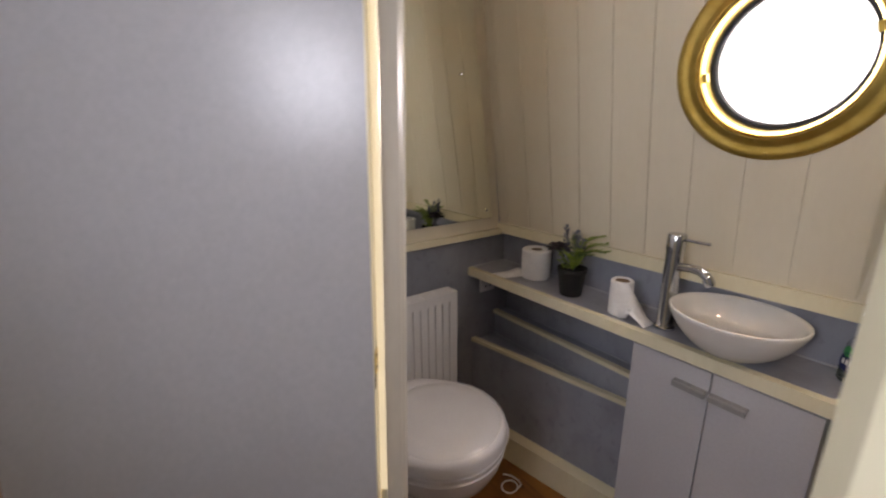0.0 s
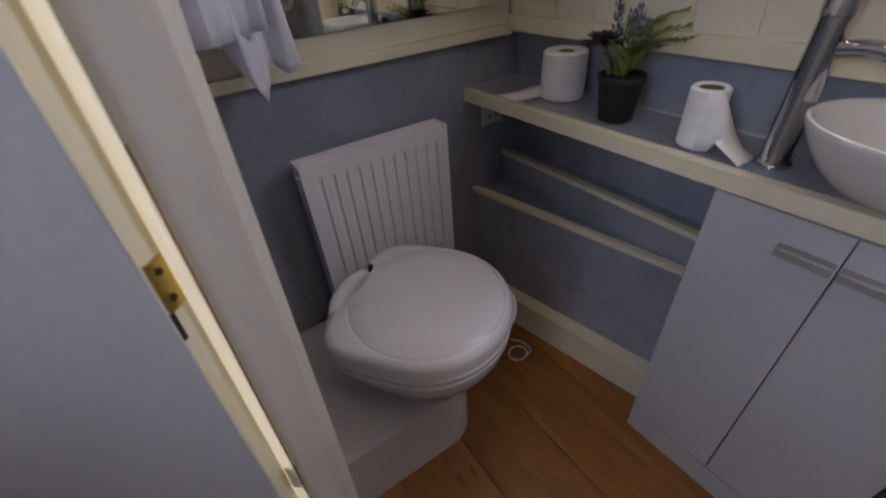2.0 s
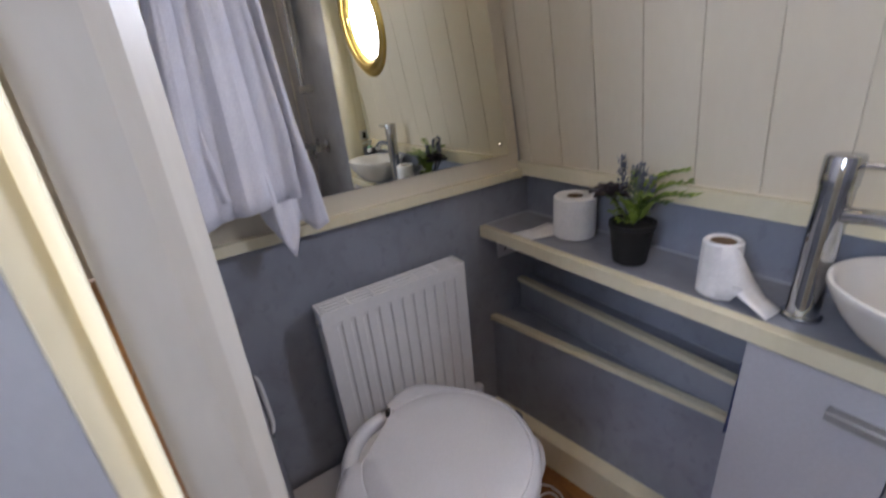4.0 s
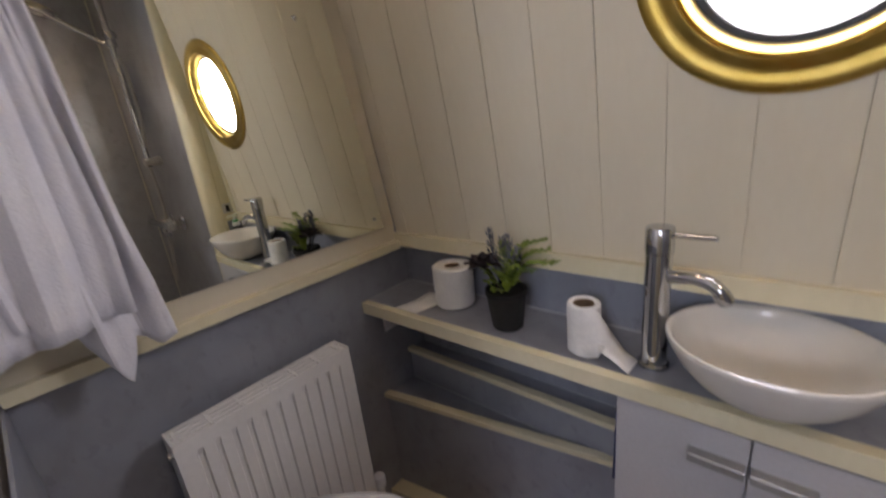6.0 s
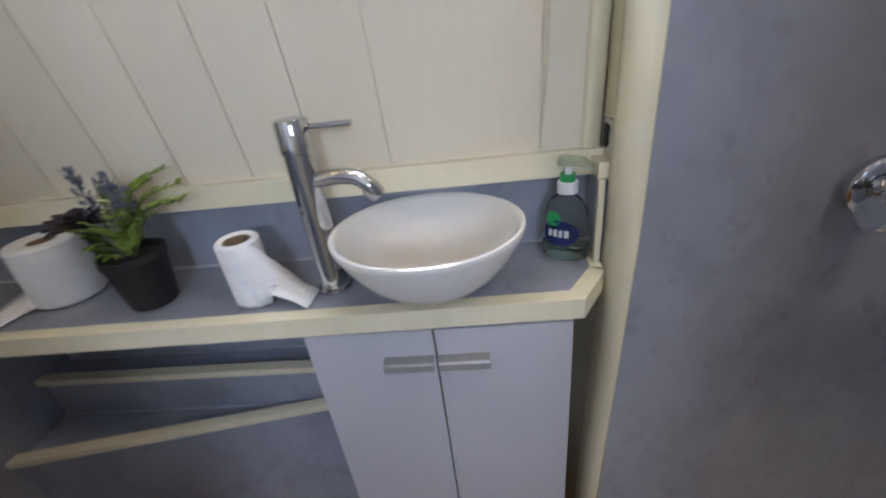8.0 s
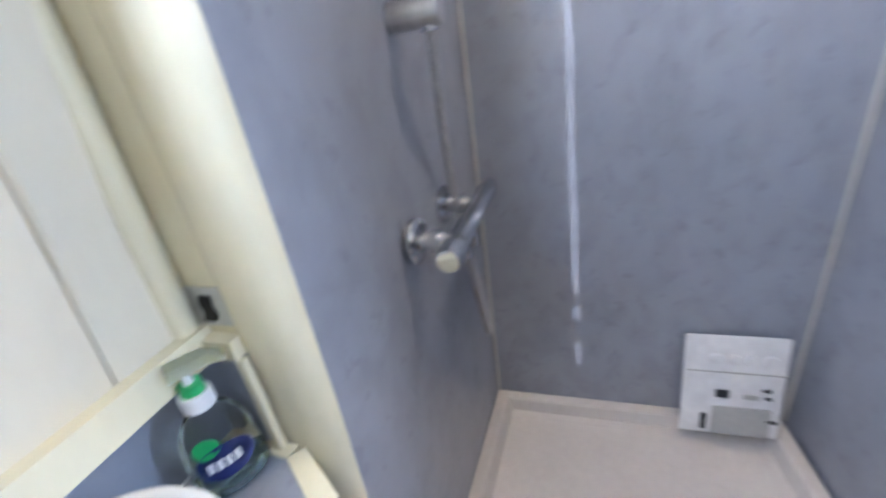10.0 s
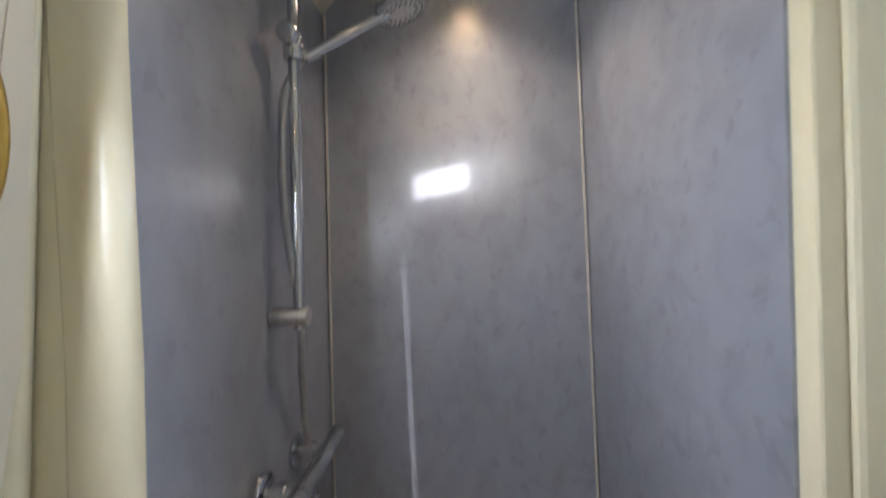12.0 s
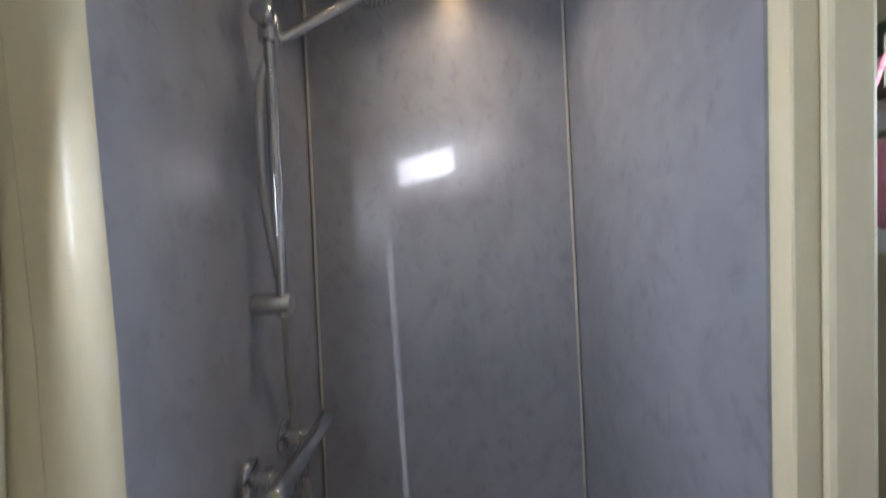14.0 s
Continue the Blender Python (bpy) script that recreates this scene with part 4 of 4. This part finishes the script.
    part("flush_handle", tube(hpts, 0.008, 10), PLASTIC, t, "white flush handle loop", smooth=True)
    part("flush_pipe", tube([(-0.06, 0.19, 0.36), (-0.02, 0.20, 0.41)], 0.016, 14), CHROME, t)


toilet()


# ---- shower ----
def shower_tray():
    t = thing("shower_tray", 1.1, -0.7, 0, "cream acrylic shower tray on a raised base", "shower tray")
    out = [(0.012, 0.738), (BACK_X - 1.1, SH_L + 0.7), (BACK_X - 1.1, SH_R + 0.7), (0.05, -0.028), (0.01, -0.02)]
    cx, cy = 0.32, 0.36

    def inset(k):
        return [(cx + (x - cx) * k, cy + (y - cy) * k) for x, y in out]

    bm = bmesh.new()
    rings = []
    for k, z in ((1.0, 0.0), (1.0, 0.196), (0.997, 0.2), (0.92, 0.2), (0.905, 0.196), (0.87, 0.168), (0.80, 0.164), (0.1, 0.158)):
        rings.append([bm.verts.new((x, y, z)) for x, y in inset(k)])
    for a, b in zip(rings, rings[1:]):
        for i in range(len(a)):
            bm.faces.new((a[i], a[(i + 1) % len(a)], b[(i + 1) % len(a)], b[i]))
    bm.faces.new(rings[-1])
    part("tray", bm, TRAY, t)
    part("waste", lathe([(0.0, 0.162), (0.02, 0.163), (0.042, 0.163), (0.045, 0.159)], 28, m=pose(cx, cy, 0)), CHROME, t, "chrome waste cover", smooth=True)


shower_tray()

for name, (x, y), m in (("trim_corner_left", (BACK_X - 0.007, SH_L - 0.005), 0.112), ("trim_corner_right", (BACK_X - 0.007, SH_R + 0.006), 0.0)):
    bm = prism([(x + 0.002, y - 0.0022), (x + 0.007, y - 0.0022), (x + 0.007, y + 0.0022), (x + 0.002, y + 0.0022)], TRAY_Z, CEIL_Z - m, "z")
    t = part(name, leaning(bm) if y < -0.3 else bm, JAMB)
    tagged(t, "thin pale corner trim of the shower panels", "trim", kind="structure")
t = part("trim_ceiling_back", box(BACK_X - 0.012, SH_R, CEIL_Z - 0.014, BACK_X, -0.09, CEIL_Z), CREAM, bevel=0.003)
tagged(t, "thin cream trim between wall and ceiling", "trim", kind="structure")
t = part("trim_ceiling_right", leaning(prism([(1.173, -0.729), (BACK_X, SH_R), (BACK_X, SH_R + 0.012), (1.173, -0.717)], CEIL_Z - 0.014, CEIL_Z, "z")), CREAM, bevel=0.003)
tagged(t, "thin cream trim between wall and ceiling", "trim", kind="structure")
t = part("trim_ceiling_crease", box(1.1, -0.096, CEIL_Z - 0.006, BACK_X, -0.08, CEIL_Z + 0.004), CREAM, bevel=0.002)
tagged(t, "thin cream cover strip on the ceiling joint", "trim", kind="structure")


def wall_l(x):
    return 0.039 + (SH_L - 0.039) * (x - 1.109) / (BACK_X + 0.03 - 1.109)


def mixer():
    y0 = wall_l(1.443)
    m = thing("shower_mixer", 1.443, y0, 0.862, "chrome thermostatic bar shower mixer on the laminate wall", "shower mixer")
    by = -0.07
    part("bar", lathe([(0.0, -0.102), (0.0165, -0.102), (0.0165, 0.102), (0.0, 0.102)], 32, m=pose(0, by, 0, 0, 90)), CHROME, m, smooth=True)
    for s0, nm in ((-1, "temperature_knob"), (1, "flow_knob")):
        part(nm, lathe([(0.0, 0.103), (0.0165, 0.103), (0.0178, 0.106), (0.0178, 0.147), (0.016, 0.151), (0.0, 0.151)], 28, m=pose(0, by, 0, 0, 90 * s0)), CHROME, m, "chrome control knob", smooth=True)
    for x in (-0.088, 0.062):
        part("wall_rose", lathe([(0.0, 0.0), (0.034, 0.0), (0.034, 0.008), (0.030, 0.012), (0.014, 0.013), (0.013, 0.058), (0.0, 0.058)], 32, m=pose(x, 0, 0, 90)), CHROME, m, "chrome wall rose", smooth=True)
        part("union_nut", lathe([(0.0, 0.028), (0.018, 0.028), (0.018, 0.042), (0.0, 0.042)], 6, m=pose(x, 0, 0, 90)), CHROME, m, "chrome union nut")
    part("outlet", lathe([(0.0, -0.04), (0.0105, -0.04), (0.0105, -0.018), (0.0, -0.018)], 18, m=pose(-0.02, by, 0)), CHROME, m, smooth=True)


mixer()


def riser_rail():
    x, y0 = 1.418, wall_l(1.418)
    yr = -0.05
    r = thing("shower_riser_rail", x, y0, 1.152, "chrome shower riser rail with handset and hose", "shower rail")
    part("rail", tube([(0, yr, -0.022), (0, yr, 0.725)], 0.0105, 20), CHROME, r, smooth=True)
    for z in (0.0, 0.692):
        part("bracket", lathe([(0.0, 0.0), (0.0185, 0.0), (0.0185, 0.064), (0.0165, 0.068), (0.0, 0.068)], 24, m=pose(0, 0, z, 90)), STEEL, r, "satin metal wall bracket", smooth=True)
    sl = part("slider", lathe([(0.0, -0.024), (0.0175, -0.024), (0.019, -0.02), (0.019, 0.02), (0.0175, 0.024), (0.0, 0.024)], 24, m=pose(0, yr, 0.50)), CHROME, r, "chrome handset slider", smooth=True)
    part("slider_knob", lathe([(0.0, 0.0), (0.017, 0.0), (0.0195, 0.004), (0.0195, 0.022), (0.016, 0.026), (0.0, 0.027)], 24, m=pose(-0.012, yr, 0.515, 0, -90)), CHROME, sl, smooth=True)
    hc = Vector((0.012, yr - 0.018, 0.487))
    part("cradle", tube([(0.0, yr - 0.004, 0.495), tuple(hc)], 0.013, 18), CHROME, sl, smooth=True)
    tip = Vector((0.06, -0.235, 0.603))
    d = (tip - hc).normalized()
    h = part("handset", tube([tuple(hc + d * k * (tip - hc).length) for k in (0.0, 0.1, 0.12, 0.35, 0.7, 0.9)], 0.0095, 18), CHROME, r, "chrome shower handset", smooth=True)
    face = Matrix.Translation(tip) @ d.to_track_quat("X", "Z").to_matrix().to_4x4() @ pose(0.012, 0, 0.0, 0, 14)
    part("head", lathe([(0.0, 0.024), (0.028, 0.022), (0.052, 0.014), (0.060, 0.004), (0.060, -0.008), (0.056, -0.0115), (0.0, -0.0118)], 36, m=face), CHROME, h, smooth=True)
    part("spray_plate", lathe([(0.0, -0.0125), (0.047, -0.0125), (0.049, -0.0105)], 32, m=face), STEEL, h, "grey spray plate")
    for ring, n in ((0.042, 24), (0.030, 16)):
        bm = bmesh.new()
        for k in range(n):
            a = 2 * math.pi * k / n
            lathe([(0.0030, -0.012), (0.0024, -0.0145), (0.0, -0.0147)], 6, m=face @ pose(ring * math.cos(a), ring * math.sin(a), 0), bm=bm)
        tagged(part("nozzles", bm, RUBBER, h, "ring of black rubber nozzles"), kind="stuff")
    # hose: from the handset down behind the rail, under the mixer and up to its outlet
    run = arc([tuple(hc - d * 0.005), (0.004, yr + 0.006, 0.45), (-0.016, yr + 0.016, 0.38), (-0.014, yr + 0.018, 0.2), (0.008, yr + 0.002, 0.0), (0.05, -0.035, -0.13), (0.085, -0.03, -0.28), (0.118, -0.04, -0.44), (0.132, -0.05, -0.54), (0.118, -0.056, -0.592), (0.09, -0.058, -0.55), (0.045, -0.058, -0.42), (0.012, -0.058, -0.333)], 34)
    part("hose", tube(run, 0.0064, 10, wave=0.16, pitch=1), STEEL, r, "ribbed chrome hose", smooth=False)
    part("hose_nut", lathe([(0.0, 0), (0.0095, 0), (0.0085, 0.024), (0.0, 0.024)], 14, m=pose(0.012, -0.058, -0.356)), CHROME, r, smooth=True)


riser_rail()


def curtain_rail():
    c = thing("shower_curtain_rail", 1.13, 0, 1.888, "dark metal shower curtain rail across the shower opening", "curtain rail")
    part("tube", tube([(0.0, wall_l(1.13) - 0.001, 0), (0.0, -0.725, 0)], 0.0105, 18), DARKMETAL, c, smooth=True)
    for y, a in ((wall_l(1.13), 90), (-0.7315, -90)):
        part("end_flange", lathe([(0.0, 0.0), (0.024, 0.0), (0.024, 0.006), (0.015, 0.010), (0.0145, 0.022), (0.0, 0.022)], 28, m=pose(0, y, 0, a)), DARKMETAL, c, smooth=True)


curtain_rail()


def ceiling_vent():
    v = thing("ceiling_vent", 1.305, -0.345, CEIL_Z, "round brass ceiling vent with dark mesh", "vent")
    part("ring", lathe([(0.052, 0.0), (0.052, -0.006), (0.056, -0.010), (0.066, -0.010), (0.074, -0.005), (0.076, 0.0), (0.052, 0.0)], 48), BRASS, v, smooth=True)
    part("backing", lathe([(0.0, -0.0015), (0.053, -0.0015)], 36), DARK, v, "dark vent throat")
    bm = bmesh.new()
    for k in range(-10, 11):
        o = k * 0.005
        h = math.sqrt(max(0, 0.0535 ** 2 - o * o))
        box(o - 0.0005, -h, -0.0042, o + 0.0005, h, -0.0032, bm)
        box(-h, o - 0.0005, -0.0054, h, o + 0.0005, -0.0044, bm)
    tagged(part("mesh", bm, DARKMETAL, v, "fine darkened mesh"), kind="stuff")
    for k in range(4):
        a = math.pi / 4 + k * math.pi / 2
        part("screw", lathe([(0.0035, -0.009), (0.003, -0.0112), (0, -0.0115)], 10, m=pose(0.061 * math.cos(a), 0.061 * math.sin(a), 0)), BRASS, v)


ceiling_vent()

GLOW = glow_mat("lamp_glow", (1.0, 0.86, 0.66), 30.0)


def downlight(x, y):
    d = thing("downlight", x, y, CEIL_Z, "small recessed warm ceiling downlight, lit", "downlight", "ceiling downlights")
    part("bezel", lathe([(0.0235, 0.0), (0.0235, -0.003), (0.027, -0.004), (0.031, -0.002), (0.032, 0.0), (0.0235, 0.0)], 36), CREAM, d, smooth=True)
    part("lens", lathe([(0.0, -0.0025), (0.0235, -0.0025)], 30), GLOW, d, "glowing lens")
    return d


for sx, sy, watts in SPOTS:
    downlight(sx, sy)


def packet():
    p = thing("packet", 1.645, -0.56, TRAY_Z, "clear plastic packet with white paper insert leaning on the shower wall", "packet")
    p.matrix_world = pose(1.655, -0.552, TRAY_Z + 0.001, 0, 11, 0)
    film = mottled("white_film", (0.66, 0.66, 0.67), (0.80, 0.80, 0.80), 12, 0.25, bump=0.3, fine=50)
    inner = mottled("grey_insert", (0.36, 0.36, 0.35), (0.44, 0.44, 0.42), 10, 0.5)
    bm = bmesh.new()
    n, m = 10, 12
    g = []
    for i in range(m + 1):
        row = []
        for k in range(n + 1):
            y, z = -0.1 + 0.2 * k / n, 0.255 * i / m
            puff = 0.012 * math.sin(math.pi * k / n) * math.sin(math.pi * min(1, i / m * 1.25) ** 0.8) + 0.002 * noise.noise(Vector((y * 30, z * 30, 1)))
            row.append(puff)
        g.append(row)
    fr = [[bm.verts.new((-0.003 - g[i][k], -0.1 + 0.2 * k / n, 0.255 * i / m)) for k in range(n + 1)] for i in range(m + 1)]
    bk = [[bm.verts.new((0.003 + 0.3 * g[i][k], -0.1 + 0.2 * k / n, 0.255 * i / m)) for k in range(n + 1)] for i in range(m + 1)]
    for i in range(m):
        for k in range(n):
            bm.faces.new((fr[i][k], fr[i][k + 1], fr[i + 1][k + 1], fr[i + 1][k]))
            bm.faces.new((bk[i][k], bk[i + 1][k], bk[i + 1][k + 1], bk[i][k + 1]))
    part("bag", bm, film, p, smooth=True)
    for nm, y0, z0, y1, z1, mt in (("fold", -0.098, 0.172, 0.098, 0.175, inner), ("insert", -0.075, 0.012, 0.04, 0.085, inner), ("dark_mark", 0.01, 0.108, 0.036, 0.128, RUBBER), ("dark_mark", 0.05, 0.02, 0.062, 0.062, RUBBER), ("dark_mark", -0.07, 0.13, -0.054, 0.137, RUBBER), ("dark_mark", -0.072, 0.11, -0.06, 0.118, RUBBER), ("grey_bar", -0.048, 0.108, -0.018, 0.12, inner), ("dark_mark", -0.088, 0.05, -0.066, 0.058, RUBBER)):
        part(nm, box(-0.0185, y0, z0, -0.0165, y1, z1), mt, p, "printed bar on the packet" if nm != "fold" else "creased seal line")
    for k in range(4):
        part("cushion", lathe([(0.0, 0.0), (0.014, 0.0), (0.012, 0.005), (0.0, 0.007)], 14, m=pose(-0.014, -0.062 + 0.034 * k, 0.205, 0, -90)), film, p, "raised air cushion", smooth=True)


packet()


def strike_plate():
    s0 = thing("strike_plate", 1.1005, 0.130, 0.918, "steel strike plate with a ragged dark latch hole", "strike plate")
    part("plate", box(-0.002, -0.022, -0.021, 0.0, 0.022, 0.022), STEEL, s0, bevel=0.0008)
    hole = [(-0.008, 0.013), (0.005, 0.014), (0.009, 0.004), (0.007, -0.006), (0.011, -0.015), (-0.004, -0.016), (-0.009, -0.008), (-0.006, 0.001)]
    part("hole", prism(hole, -0.0034, -0.002, "x"), DARK, s0, "ragged dark hole")


strike_plate()


# ---- small things round the toilet and sink ----
def towel():
    t = thing("towel", 0.03, -0.548, 0.84, "white cotton towel hanging from a hook beside the mirror", "towel")
    bm = bmesh.new()
    n, m = 44, 46
    top = 0.80
    g = []
    for i in range(m + 1):
        v = i / m                       # 0 at the hook, 1 at the hem
        row = []
        half = 0.012 + 0.098 * min(1, v * 1.15) ** 0.75
        for k in range(n + 1):
            u = 2 * k / n - 1
            hem = float(np.interp(u, (-1, -0.15, 0.0, 0.32, 0.55, 0.8, 1.0), (0.135, 0.13, 0.07, 0.0, 0.065, 0.035, 0.05)))
            fold = 0.016 * (0.25 + v) * math.sin(u * 8 + 0.9 * math.sin(v * 4)) + 0.006 * math.sin(u * 19 + v * 5) + 0.004 * noise.noise(Vector((u * 4, v * 9, 2)))
            row.append(bm.verts.new((0.035 + fold + 0.012 * v, 0.004 * v + u * half + 0.01 * math.sin(v * 6), top + (hem - top) * v)))
        g.append(row)
    for a, b in zip(g, g[1:]):
        for k in range(n):
            bm.faces.new((a[k], a[k + 1], b[k + 1], b[k]))
    ob = part("cloth", bm, TOWEL, t, smooth=True)
    so = ob.modifiers.new("thick", "SOLIDIFY")
    so.thickness = 0.004
    bm = bmesh.new()
    g = []
    for i in range(25):
        v = i / 24
        half = 0.012 + 0.072 * min(1, v * 1.2) ** 0.75
        row = []
        for k in range(25):
            u = 2 * k / 24 - 1
            fold = 0.010 * (0.3 + v) * math.sin(u * 6 + 1.3) + 0.004 * math.sin(u * 17 + v * 4)
            row.append(bm.verts.new((0.058 + fold + 0.012 * v, -0.018 * v + u * half, top - (top - 0.105 - 0.012 * u) * v)))
        g.append(row)
    for a, b in zip(g, g[1:]):
        for k in range(24):
            bm.faces.new((a[k], a[k + 1], b[k + 1], b[k]))
    ob = part("front_fold", bm, TOWEL, t, smooth=True)
    so = ob.modifiers.new("thick", "SOLIDIFY")
    so.thickness = 0.004
    hk = part("hook", tube(arc([(-0.022, 0, top + 0.03), (0.0, 0, top + 0.03), (0.03, 0, top - 0.005), (0.048, 0, top + 0.02)], 6), 0.004, 10), CHROME, t, "chrome wall hook", smooth=True)
    part("hook_plate", box(-0.022, -0.014, top, -0.018, 0.014, top + 0.06), CHROME, hk)


towel()


def socket_outlet():
    s0 = thing("socket", 0.0, 0.095, 0.655, "white wall socket under the counter", "socket")
    part("faceplate", box(0.0, -0.036, -0.03, 0.008, 0.036, 0.03), PLASTIC, s0, bevel=0.003)
    for y, z in ((0.0, 0.011), (-0.011, -0.008), (0.011, -0.008)):
        part("pin_hole", box(0.008, y - 0.003, z - 0.004, 0.0086, y + 0.003, z + 0.004), DARK, s0)


socket_outlet()


def cup_hook():
    h = thing("cup_hook", 0.60, 0.10, 0.70, "small dark cup hook under the counter", "hook")
    part("wire", tube(arc([(0, 0, 0.006), (0, 0, -0.012), (0.006, 0, -0.03), (-0.006, 0, -0.04), (-0.016, 0, -0.03)], 6), 0.002, 8), STEEL, h, smooth=True)


cup_hook()


def blue_cloth():
    c = thing("cloth", 0.63, 0.13, 0.5, "blue checked cloth hanging beside the cabinet", "cloth")
    blue = mottled("blue_check", (0.015, 0.025, 0.09), (0.08, 0.11, 0.26), 90, 0.9, bump=0.4, fine=200)
    bm = bmesh.new()
    g = [[bm.verts.new((0.0 + 0.028 * k / 8, 0.006 * math.sin(k * 1.3 + i * 0.3) - 0.02, 0.09 - 0.17 * i / 12 + 0.008 * math.sin(k))) for k in range(9)] for i in range(13)]
    for a, b in zip(g, g[1:]):
        for k in range(8):
            bm.faces.new((a[k], a[k + 1], b[k + 1], b[k]))
    ob = part("fabric", bm, blue, c, smooth=True)
    so = ob.modifiers.new("thick", "SOLIDIFY")
    so.thickness = 0.003
    part("hanging_loop", tube([(0.014, -0.02, 0.085), (0.016, -0.024, 0.14), (0.014, -0.03, 0.19)], 0.0015, 6), blue, c)


blue_cloth()


def cord():
    c = thing("cord", 0.32, -0.06, 0.0, "loop of white cord on the floor beside the toilet", "cord")
    pts = [(0.026 * math.cos(a), 0.03 * math.sin(a), 0.0035) for a in np.linspace(0.6, 6.6, 30)]
    part("loop", tube(pts + [(0.02, 0.038, 0.006), (0.0, 0.045, 0.004), (-0.03, 0.04, 0.004), (-0.055, 0.02, 0.004)], 0.0028, 8), PLASTIC, c, smooth=True)


cord()


def grab_handle():
    g = thing("recessed_handle", 0.1, STUB_IN, 0.56, "white recessed handle on the partition beside the toilet", "handle")
    part("bow", tube(arc([(-0.04, 0.001, 0.04), (-0.025, 0.007, 0.03), (0.01, 0.008, 0.0), (0.035, 0.007, -0.03), (0.05, 0.001, -0.04)], 6), 0.004, 10), PLASTIC, g, smooth=True)
    part("recess", box(-0.05, 0.0, -0.045, 0.06, 0.0012, 0.045), DARK, g)


grab_handle()


# ---- cabin beyond ----
def side_window(x0, x1, z0, z1, frame_mat, label):
    w0 = thing("window", x0, -1.71, z0, label, "window")
    W0, H0 = x1 - x0, z1 - z0
    for a, b, c, d in ((-0.03, -0.035, W0 + 0.03, 0.0), (-0.03, H0, W0 + 0.03, H0 + 0.035), (-0.03, 0.0, 0.0, H0), (W0, 0.0, W0 + 0.03, H0)):
        part("frame_rail", box(a, -0.03, b, c, 0.012, d), frame_mat, w0, bevel=0.003)
    pane = part("pane", box(0.0, -0.025, 0.0, W0, -0.021, H0), PANE, w0, "clear glass pane")
    pane.visible_shadow = False
    return w0


GREENP = mottled("dark_green_paint", (0.03, 0.05, 0.035), (0.06, 0.085, 0.06), 8, 0.4)
side_window(CW0, CW1, CWZ0, CWZ1, GREENP, "cabin side window in a dark green frame")
side_window(SW0, SW1, SWZ0, SWZ1, GREENP, "small cabin window in a dark green frame")
part("sill", box(SW0 - 0.1, -1.71, SWZ0 - 0.15, SW1 + 0.1, -1.63, SWZ0 - 0.09), WHITE)
tagged(bpy.data.objects["sill"], "white window sill", "sill", kind="structure")


def gingham():
    m, nt, p = node_mat("pink_gingham")
    N, L = nt.nodes.new, nt.links.new
    tc, ck = N("ShaderNodeTexCoord"), N("ShaderNodeTexChecker")
    ck.inputs["Scale"].default_value = 160
    ck.inputs["Color1"].default_value, ck.inputs["Color2"].default_value = (0.62, 0.13, 0.24, 1), (0.75, 0.45, 0.52, 1)
    L(tc.outputs["Object"], ck.inputs["Vector"])
    L(ck.outputs["Color"], p.inputs["Base Color"])
    p.inputs["Roughness"].default_value = 0.9
    return m


GING = gingham()


def tied_curtain():
    c = thing("curtain", 1.90, -1.66, 1.585, "pink gingham curtain tied back at the window", "curtain")
    bm = bmesh.new()
    g = []
    for i in range(17):
        v = i / 16
        xc = 0.02 - 0.05 * v + 0.14 * v * v
        half = 0.055 - 0.03 * math.sin(math.pi * v)
        g.append([bm.verts.new((xc + half * (2 * k / 14 - 1), 0.012 * math.sin(k * 1.5), 0.17 * (1 - v))) for k in range(15)])
    for a, b in zip(g, g[1:]):
        for k in range(14):
            bm.faces.new((a[k], a[k + 1], b[k + 1], b[k]))
    ob = part("fabric", bm, GING, c, smooth=True)
    ob.modifiers.new("thick", "SOLIDIFY").thickness = 0.003


tied_curtain()


def cushion():
    c = thing("cushion", 1.74, -1.60, 1.24, "pink gingham cushion on a white shelf", "cushion")
    bm = bmesh.new()
    bmesh.ops.create_uvsphere(bm, u_segments=24, v_segments=14, radius=1)
    for v in bm.verts:
        x, y, z = v.co
        v.co = Vector((math.copysign(abs(x) ** 0.6, x) * 0.2, y * 0.07, math.copysign(abs(z) ** 0.6, z) * 0.13))
    ob = part("cover", bm, GING, c, smooth=True)
    ob.matrix_local = pose(0, 0, 0.13)


cushion()
t = part("shelf_cabin", box(1.42, -1.71, 1.18, 2.3, -1.48, 1.24), WHITE, bevel=0.004)
tagged(t, "white shelf along the cabin side", "shelf", kind="structure")
t = part("ground", box(-60, -60, -1.2, 60, 60, -1.1), mottled("bank_grass", (0.03, 0.06, 0.015), (0.09, 0.13, 0.04), 2, 0.9))
tagged(t, "grassy canal bank outside", "ground", kind="structure")
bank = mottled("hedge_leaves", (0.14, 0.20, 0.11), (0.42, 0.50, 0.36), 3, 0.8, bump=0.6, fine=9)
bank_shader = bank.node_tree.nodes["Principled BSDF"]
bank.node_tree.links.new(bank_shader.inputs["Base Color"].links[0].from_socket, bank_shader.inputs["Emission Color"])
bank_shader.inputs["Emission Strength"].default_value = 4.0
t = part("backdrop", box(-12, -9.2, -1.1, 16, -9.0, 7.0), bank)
tagged(t, "green hedge on the far bank", "hedge", kind="structure")

# ---- floor boards ----
rng = random.Random(3)
y = -1.70
while y < 0.19:
    x = -1.0 - rng.random() * 0.5
    while x < 1.8:
        ln = rng.uniform(2.6, 3.1)
        part("floor_board", box(x + 0.0008, y + 0.0008, -0.012, min(x + ln, 4.44) - 0.0008, y + 0.1892, -0.0005 + rng.uniform(-0.0004, 0.0004)), OAK, floor, bevel=0.0)
        x += ln
    y += 0.19
